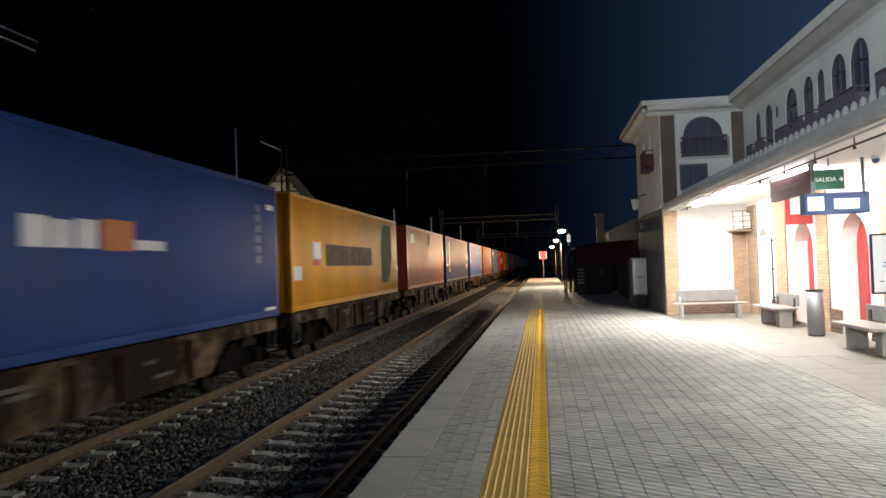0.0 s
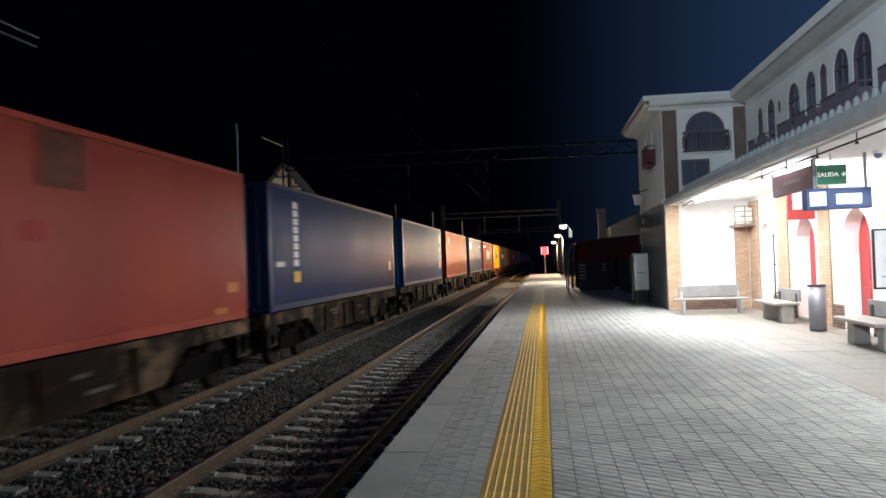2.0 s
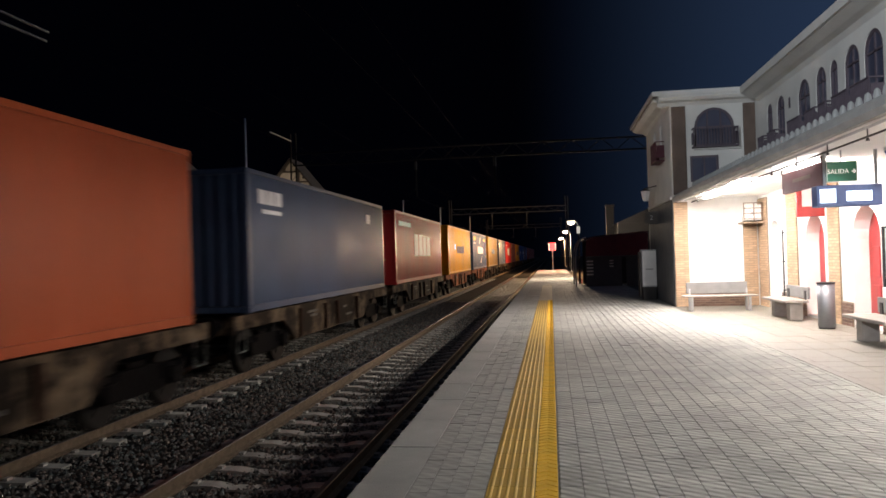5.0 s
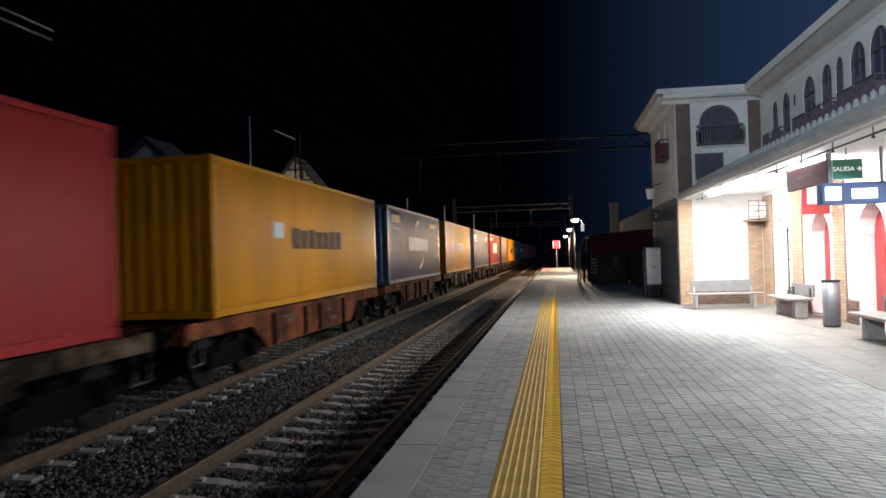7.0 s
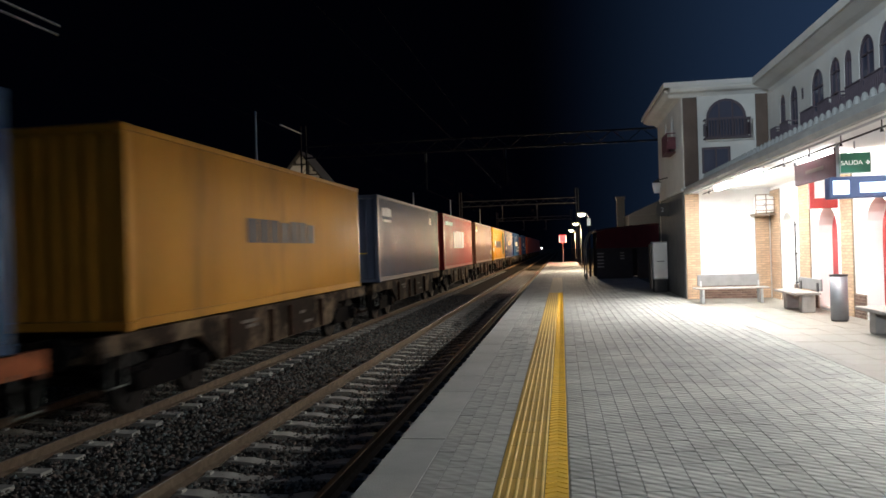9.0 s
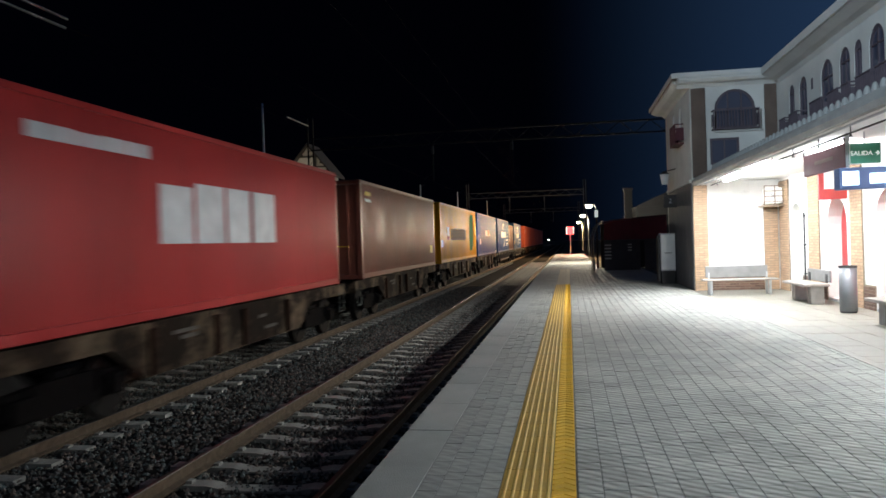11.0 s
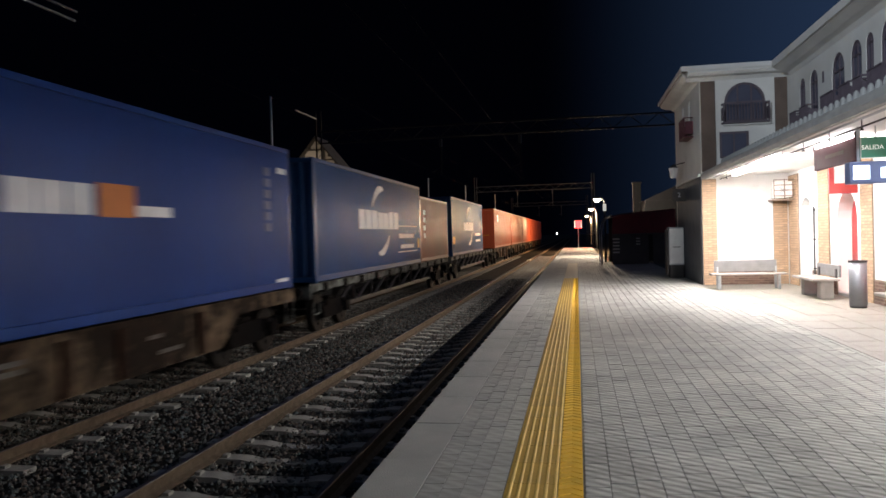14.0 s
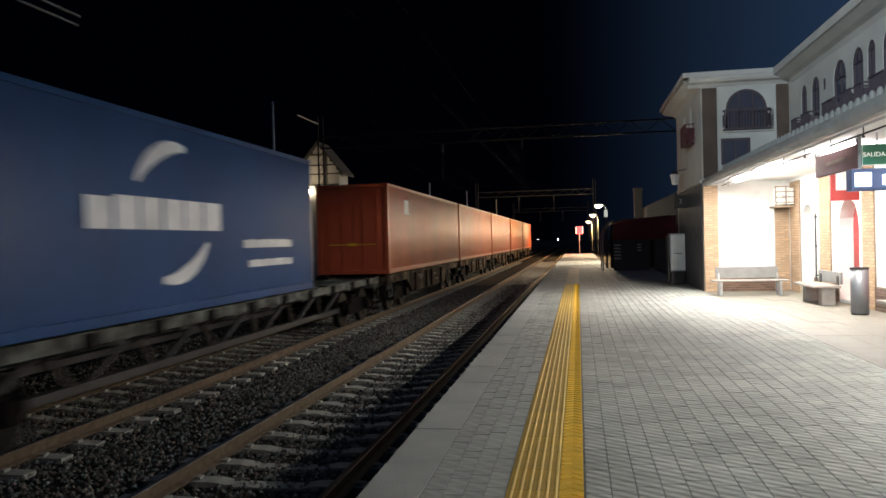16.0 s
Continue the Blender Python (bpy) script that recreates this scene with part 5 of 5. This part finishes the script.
bn = thing("litter_bin", pose(5.09, 14.72, 0.004), "round brushed steel litter bin with dark rim", "bin")
part("body", rod(bmesh.new(), (0, 0, 0.03), (0, 0, 0.84), 0.152, 28), BRUSHED, bn, "", True)
part("base", rod(bmesh.new(), (0, 0, 0.0), (0, 0, 0.03), 0.14, 28), DARK_STEEL, bn)
rim = bmesh.new()
for a in range(28):
    p, q = a / 28 * math.tau, (a + 1) / 28 * math.tau
    vs = [rim.verts.new((rr * math.cos(w), rr * math.sin(w), zz)) for rr, zz, w in ((0.16, 0.84, p), (0.16, 0.84, q), (0.16, 0.875, q), (0.16, 0.875, p))]
    rim.faces.new(vs)
    vs2 = [rim.verts.new((rr * math.cos(w), rr * math.sin(w), 0.875)) for rr, w in ((0.16, p), (0.16, q), (0.10, q), (0.10, p))]
    rim.faces.new(vs2)
part("rim", rim, DARK_STEEL, bn)
CAGE = material("tan_cage_paint", (0.28, 0.20, 0.145), 0.6, scale=5, vary=0.15, fine=60, bump=0.05)
ac = thing("air_conditioner", pose(5.37, 20.72, 2.5), "white wall air conditioner in a tan cage", "air conditioner")
part("casing", B(-0.22, 0.2, -0.16, 0.16, -0.2, 0.22, bevel=0.012), CEIL, ac)
for z in (-0.16, -0.02, 0.12, 0.26):
    part("cage_bar", B(-0.26, 0.26, -0.2, -0.185, z, z + 0.02), CAGE, ac)
for x in (-0.26, 0.0, 0.25):
    part("cage_bar", B(x - 0.01, x + 0.012, -0.205, -0.19, -0.24, 0.28), CAGE, ac)
part("shelf", B(-0.28, 0.27, -0.22, 0.36, -0.27, -0.235, bevel=0.004), CAGE, ac)
fan = bmesh.new()
for k in range(5):
    rod(fan, (-0.02, -0.168, 0.0), (-0.02 + 0.13 * math.cos(k * 1.2566), -0.168, 0.13 * math.sin(k * 1.2566)), 0.012, 6)
part("fan_grille", fan, GREY, ac)

vm = thing("ticket_machine", pose(3.10, 24.3, 0.0), "pale grey ticket machine with a dark base", "ticket machine")
part("body", B(-0.22, 0.24, 0.0, 0.5, 0.42, 1.62, bevel=0.012), GREY, vm)
part("base", B(-0.2, 0.22, 0.03, 0.47, 0.0, 0.42, bevel=0.008), DARK_STEEL, vm)
part("front_panel", B(-0.2, 0.22, -0.012, -0.001, 0.46, 1.58, bevel=0.004), WHITE, vm, "pale front panel")
part("side_panel", B(-0.30, -0.225, 0.08, 0.45, 0.1, 1.55, bevel=0.008), DARK_STEEL, vm, "dark side case")
part("slot", B(-0.1, 0.12, -0.016, -0.013, 0.98, 1.0), DARK_STEEL, vm)

lan = thing("wall_lantern", pose(3.05, 24.2, 3.35), "unlit white glass wall lantern on an iron arm", "lantern")
gl = bmesh.new()
rod(gl, (0, 0, -0.18), (0, 0, 0.14), 0.09, 6, 0.15)
part("glass_body", gl, WHITE, lan, "white glass body")
part("cap", rod(bmesh.new(), (0, 0, 0.14), (0, 0, 0.24), 0.17, 6, 0.03), DARK_STEEL, lan)
part("arm", rod(bmesh.new(), (0.0, 0, 0.22), (0.36, 0, 0.30), 0.016, 8), DARK_STEEL, lan)
num = thing("platform_number", pose(3.18, 24.0, 2.62), "small dark sign with a pale platform number", "sign")
part("panel", B(-0.2, 0.21, -0.02, 0.02, -0.2, 0.2, bevel=0.006), DARK_STEEL, num)
text_mesh("numeral", "2", 0.2, GREY, pose(0, -0.022, 0, 90), num)


# ---- lamp posts, far sign, shelter ----
BLACK = material("black_iron", (0.012, 0.012, 0.012), 0.7, scale=6, vary=0.2, fine=50, bump=0.05)


POST_GREY = material("post_grey_paint", (0.055, 0.055, 0.055), 0.6, scale=6, vary=0.15, fine=50, bump=0.05)


def lamp_post(y):
    t = thing("street_lamp", pose(1.78, y, 0), "slim grey platform lamp post with a glowing head", "street lamp", "lamps along the platform")
    part("pole", rod(bmesh.new(), (0, 0, 0), (0, 0, 3.2), 0.06, 12, 0.045), POST_GREY, t)
    part("base_plate", B(-0.13, 0.13, -0.13, 0.13, 0, 0.02, bevel=0.004), STEEL, t)
    arm = bmesh.new()
    pts = [(-0.47 * (1 - math.cos(a)), 0, 3.2 + 0.54 * math.sin(a)) for a in [math.pi / 2 * k / 6 for k in range(7)]]
    for a, c in zip(pts, pts[1:]):
        rod(arm, a, c, 0.026, 8)
    part("arm", arm, BLACK, t, "curved steel arm")
    hd = bmesh.new()
    bmesh.ops.create_uvsphere(hd, u_segments=18, v_segments=8, radius=0.29, matrix=Matrix.Translation((-0.47, 0, 3.66)) @ Matrix.Diagonal((1.0, 1.0, 0.3, 1)))
    part("head", hd, BLACK, t, "", True)
    gl = bmesh.new()
    bmesh.ops.create_uvsphere(gl, u_segments=18, v_segments=8, radius=0.225, matrix=Matrix.Translation((-0.47, 0, 3.59)) @ Matrix.Diagonal((1.0, 1.0, 0.7, 1)))
    part("lens", gl, LAMP_GLOW, t, "glowing warm lens", True)
    return t


post = lamp_post(LAMP_Y[0])
for ly in LAMP_Y[1:]:
    copy_thing(post, pose(1.78, ly, 0))
cp = thing("camera_post", pose(1.42, 38.3, 0), "slim dark post with a small bright floodlight", "post")
part("pole", rod(bmesh.new(), (0, 0, 0), (0, 0, 2.9), 0.045, 10, 0.035), DARK_STEEL, cp)
part("floodlight", B(-0.08, 0.08, -0.06, 0.06, 2.6, 2.95, bevel=0.01), SIGN_WHITE, cp, "pale floodlight housing")

rs = thing("red_signal_board", pose(0.14, 74.0, 0), "square red glowing board on a grey post", "signal")
part("pole", rod(bmesh.new(), (0, 0, 0), (0, 0, 2.05), 0.045, 10), STEEL, rs)
part("board", B(-0.36, 0.36, -0.02, 0.03, 1.98, 2.7, bevel=0.01), RED_GLOW, rs, "glowing red board")
part("white_edge", B(-0.36, -0.28, -0.03, -0.021, 2.0, 2.68), SIGN_WHITE, rs)
part("white_edge", B(0.28, 0.36, -0.03, -0.021, 2.0, 2.68), SIGN_WHITE, rs)


SHELTER_GREY = material("shelter_panel_grey", (0.10, 0.10, 0.108), 0.6, scale=5, vary=0.15, fine=60, bump=0.05)


SHELTER_RED = material("shelter_red_sheet", (0.17, 0.018, 0.032), 0.65, scale=4, vary=0.15, fine=60, bump=0.05)


def shelter():
    t = thing("waiting_shelter", pose(1.55, 37.0, 0), "dark red roofed shelter with slatted panels and curved arms", "shelter")
    roof = bmesh.new()
    pts = [(0.0, 2.25), (0.5, 2.36), (1.6, 2.44), (2.9, 2.52), (2.9, 2.46), (1.6, 2.38), (0.5, 2.30), (0.0, 2.19)]
    prism(roof, pts, "y", -2.0, 1.6)
    part("roof", roof, MAROON, t, "dark red sheet roof")
    part("fascia", prism(bmesh.new(), [(0.04, 1.36), (2.9, 1.40), (2.9, 2.45), (1.6, 2.37), (0.5, 2.29), (0.10, 2.18)], "y", -2.03, -2.002), SHELTER_RED, t, "dark red front board")
    part("fascia_rail", B(0.05, 2.9, -2.045, -2.032, 1.36, 1.42, bevel=0.004), SHELTER_GREY, t, "grey rail under the front board")
    part("back_panel", B(0.05, 2.9, 1.3, 1.36, 0.0, 2.2), DARK_STEEL, t)
    part("front_panel", B(0.06, 1.7, -1.9, -1.85, 0.0, 1.9), SHELTER_GREY, t)
    part("front_panel", B(1.9, 2.9, -1.9, -1.85, 0.0, 1.9), SHELTER_GREY, t)
    for k in range(5):
        part("slat", B(0.09, 0.39, -1.93, -1.902, 0.53 + 0.155 * k, 0.59 + 0.155 * k), CEIL, t, "pale slat")
        if k < 3:
            part("slat", B(1.14, 1.32, -1.93, -1.902, 0.90 + 0.13 * k, 0.95 + 0.13 * k), CEIL, t, "pale slat")
    for y in (-1.9, 1.2):
        arm = bmesh.new()
        prev = None
        for k in range(9):
            a = math.pi / 2 * k / 8
            p = Vector((-0.32 + 0.5 * (1 - math.cos(a)) - 0.1, y, 1.35 + 0.95 * math.sin(a)))
            if prev:
                rod(arm, prev, p, 0.032, 8)
            prev = p
        rod(arm, (-0.42, y, 0.0), (-0.42, y, 1.36), 0.032, 8)
        part("curved_arm", arm, STEEL, t, "pale curved steel arm")
    return t


shelter()
structure("yard_fence", B(4.5, 14, 37.2, 37.4, 0.0, 2.1), DARK_WALL, "dark wall closing the station yard", "wall")
structure("far_house_wall", B(4.65, 11.0, 52.0, 55.6, -1.0, 3.57), DIM_WALL, "house wall beyond the yard, darkened for the dim light", "wall")
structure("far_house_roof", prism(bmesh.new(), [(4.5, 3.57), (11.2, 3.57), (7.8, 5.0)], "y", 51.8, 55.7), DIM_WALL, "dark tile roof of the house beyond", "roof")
ch = thing("chimney", pose(4.42, 56.0, -1.02), "square chimney stack with a cap, darkened for the dim light", "chimney")
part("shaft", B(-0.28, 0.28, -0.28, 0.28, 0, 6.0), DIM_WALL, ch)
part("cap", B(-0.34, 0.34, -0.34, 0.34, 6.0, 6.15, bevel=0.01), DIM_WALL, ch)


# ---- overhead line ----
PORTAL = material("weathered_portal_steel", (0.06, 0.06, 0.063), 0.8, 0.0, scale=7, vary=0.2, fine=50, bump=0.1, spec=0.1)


# same steel, darkened in its colour against the light of the near lamps
DIM_PORTAL = material("dimmed_portal_steel", (0.016, 0.016, 0.017), 0.85, 0.0, scale=7, vary=0.2, fine=50, bump=0.1, spec=0.1)


def lattice_portal(y, x0, x1, z, paint_mat):
    t = thing("catenary_portal", pose(0, y, 0), "grey steel lattice portal over the tracks", "catenary portal", "portals over the tracks")
    for x in (x0, x1):
        base = -1.02 if x < EDGE_X else 0.0
        mast = bmesh.new()
        for s in (-0.14, 0.14):
            box(mast, x + s - 0.03, x + s + 0.03, -0.05, 0.05, base, z + 1.7)
        k, zz = 0, base + 0.3
        while zz < z + 0.5:
            rod(mast, (x - 0.14, 0, zz), (x + 0.14, 0, zz + 0.35), 0.014, 5)
            zz += 0.38
        part("mast", mast, paint_mat, t)
    beam = bmesh.new()
    for dz in (0.0, 0.6):
        box(beam, x0, x1, -0.04, 0.04, z + dz - 0.035, z + dz + 0.035)
    n = int((x1 - x0) / 0.7)
    for k in range(n):
        a, c = x0 + (x1 - x0) * k / n, x0 + (x1 - x0) * (k + 1) / n
        rod(beam, (a, 0, z if k % 2 else z + 0.6), (c, 0, z + 0.6 if k % 2 else z), 0.02, 5)
    part("lattice_beam", beam, paint_mat, t)
    for x in (NEAR_X, FAR_X):
        part("drop_tube", rod(bmesh.new(), (x + 0.5, 0, z), (x + 0.5, 0, z - 1.9), 0.035, 8), paint_mat, t)
        part("steady_arm", rod(bmesh.new(), (x + 0.5, 0, z - 1.5), (x, 0, 4.82), 0.02, 6), paint_mat, t)
        part("insulator", rod(bmesh.new(), (x + 0.5, 0, z - 0.5), (x + 0.5, 0, z - 0.1), 0.07, 8), DARK_STEEL, t)
    return t


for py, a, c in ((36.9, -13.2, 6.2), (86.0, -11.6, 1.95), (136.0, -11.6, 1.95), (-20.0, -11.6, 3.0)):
    lattice_portal(py, a, c, 6.6, DIM_PORTAL if py < 40 else PORTAL)


# colour cut to near black, so the fill light hardly shows the wires
WIRE = material("dimmed_wire", (0.004, 0.004, 0.004), 0.8, 0.0, scale=9, vary=0.1, fine=50, bump=0.0, spec=0.03)


def overhead(x):
    t = thing("overhead_line", pose(x, 0, 0), "contact and carrier wires over the track", "overhead wire", "overhead wires")
    part("contact_wire", rod(bmesh.new(), (0, -250, 4.9), (0, 300, 4.9), 0.0032, 6), WIRE, t)
    part("carrier_wire", rod(bmesh.new(), (0, -250, 6.0), (0, 300, 6.0), 0.003, 6), WIRE, t)
    for k in range(30):
        part("dropper", rod(bmesh.new(), (0, -10 + 5 * k, 4.9), (0, -10 + 5 * k, 6.0), 0.0025, 4), WIRE, t)
    return t


overhead(NEAR_X)
wire = overhead(FAR_X)
# lamp gleams on the wire, shaped as short bright bars
BAR = material("wire_gleam_metal", (0.2, 0.2, 0.2), 0.5, 0.3, scale=9, vary=0.1, fine=50, bump=0.02)
for a, c, z in ((8.2, 9.75, 4.885), (7.6, 9.8, 5.03), (18.4, 19.95, 4.985)):
    part("splice_bar", rod(bmesh.new(), (0, a, z), (0, c, z), 0.02, 8), BAR, wire, "bright bar standing for a lamp gleam on the wire")

for y, top in ((24.5, 6.65), (52.3, 5.8), (70.5, 6.4), (96.7, 6.9)):
    t = thing("lamp_mast", pose(-10.5, y, -1.02), "thin pale mast beyond the tracks", "mast", "masts beyond the tracks")
    part("pole", rod(bmesh.new(), (0, 0, 0), (0, 0, top + 1.02), 0.055, 10, 0.035), STEEL, t)
    part("bracket", rod(bmesh.new(), (0, 0, top + 0.9), (0.35, 0, top + 0.98), 0.015, 6), BLACK, t)
    part("base_plate", B(-0.15, 0.15, -0.15, 0.15, 0, 0.03), STEEL, t)


WALL_LAMP = glowing("wall_lamp_glow", (1.0, 0.88, 0.68), 22.0)


def gable_house(x, y, half, eave, apex, label, lamp=False):
    t = thing("gable_house", pose(x, y, -1.02), label, "house", "houses beyond the tracks")
    e, a = eave + 1.02, apex + 1.02
    part("wall", prism(bmesh.new(), [(-half, 0), (half, 0), (half, e), (0, a), (-half, e)], "y", 0, 1.6), PLASTER, t)
    slope = (a - e) / half
    for s in (-1, 1):
        k = half + 0.34
        drop = slope * 0.34
        part("roof_slope", prism(bmesh.new(), [(0, a + 0.01), (s * k, e - drop + 0.01), (s * k, e - drop + 0.13), (0, a + 0.14)], "y", -0.3, 1.7), DARK_WALL, t)
        if lamp:
            for q in (0.25, 0.5, 0.75):
                u = s * k * q
                z = a - abs(u) * slope
                part("rafter_end", B(u - 0.04, u + 0.04, -0.26, -0.002, z - 0.1, z - 0.005), DARK_WALL, t, "dark wooden rafter end")
    if lamp:
        for z in (a - 0.58, a - 1.14, a - 1.62, a - 2.2):
            w = min(half, (a - z) / slope) - 0.02
            part("timber_band", B(-w, w, -0.05, -0.002, z - 0.035, z + 0.035), DARK_WALL, t, "dark timber band across the gable")
        part("timber_post", B(0.33, 0.43, -0.075, -0.051, a - 3.4, a - 0.6), DARK_WALL, t, "dark upright timber")
        part("wall_lamp", B(-0.58, -0.44, -0.2, -0.003, a - 2.68, a - 2.42, bevel=0.02), WALL_LAMP, t, "small glowing wall lamp")
    else:
        part("window", B(-0.35, 0.35, -0.02, -0.002, e - 2.0, e - 0.9), WINDOW, t, "dark window")
    return t


gable_house(-13.72, 38.0, 1.1, 5.66, 7.0, "narrow white gabled house with dark timber bands", True)
gable_house(-14.35, 24.5, 0.85, 5.3, 6.0, "narrow pale gabled hut beside the line")
for x, z, s in ((-9.0, 1.2, 0.26), (-18.2, 1.5, 0.15)):
    fl = thing("distant_lamp", pose(x, 340, -1.02), "small distant lamp on a thin pole", "lamp", "distant lamps")
    part("pole", rod(bmesh.new(), (0, 0, 0), (0, 0, z + 1.02), 0.06, 8), DARK_STEEL, fl)
    gl = bmesh.new()
    bmesh.ops.create_uvsphere(gl, u_segments=10, v_segments=6, radius=s, matrix=Matrix.Translation((0, 0, z + 1.02)))
    part("lens", gl, FAR_GLOW, fl, "glowing pale lens")

# mast out of view, added to carry the facade fill
ym = thing("yard_mast", pose(-10.6, -12.3, -1.02), "tall unseen mast added to carry the facade fill light", "mast", "masts beyond the tracks")
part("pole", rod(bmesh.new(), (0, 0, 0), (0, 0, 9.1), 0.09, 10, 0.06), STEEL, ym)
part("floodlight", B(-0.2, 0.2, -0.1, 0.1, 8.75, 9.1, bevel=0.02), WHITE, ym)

dp = thing("downpipe", pose(WALL_X - 0.045, 18.95, 0.0), "thin dark downpipe beside the blind niche", "downpipe")
part("pipe", rod(bmesh.new(), (0, 0, 0.08), (0, 0, 2.0), 0.018, 8), DARK_STEEL, dp)
for z in (0.5, 1.2, 1.9):
    part("clip", B(-0.024, 0.043, -0.026, 0.026, z, z + 0.03), DARK_STEEL, dp)
dc = thing("dome_camera", pose(4.95, 11.6, 2.93), "small white dome camera under the canopy", "camera")
part("mount", rod(bmesh.new(), (0, 0, 0.0), (0, 0, 0.05), 0.07, 14), WHITE, dc)
sp = bmesh.new()
bmesh.ops.create_uvsphere(sp, u_segments=14, v_segments=8, radius=0.06, matrix=Matrix.Translation((0, 0, -0.01)))
part("dome", sp, BLUE_GREY, dc, "dark dome", True)


# ---- motion of the train ----
def motions():
    steps = [0.0, 1.0, 2.0, 3.0, 4.0, 5.0, 6.0, 7.0, 8.0, 9.0, 10.0, 11.0, 12.0, 13.0, 14.0, 15.0, 16.0]
    for ob, start, z in TRAIN:
        walk(ob, [(t, pose(FAR_X, start - travelled(t), z)) for t in steps])
    first = WHEELS[0]
    walk(first, [(k / FPS, pose(0, 0, 0, math.degrees(travelled(k / FPS) / 0.46))) for k in range(16 * FPS + 1)])
    for w in WHEELS[1:]:
        w.rotation_mode = "QUATERNION"
        w.animation_data_create()
        w.animation_data.action = first.animation_data.action
        w.animation_data.action_slot = first.animation_data.action_slot


motions()
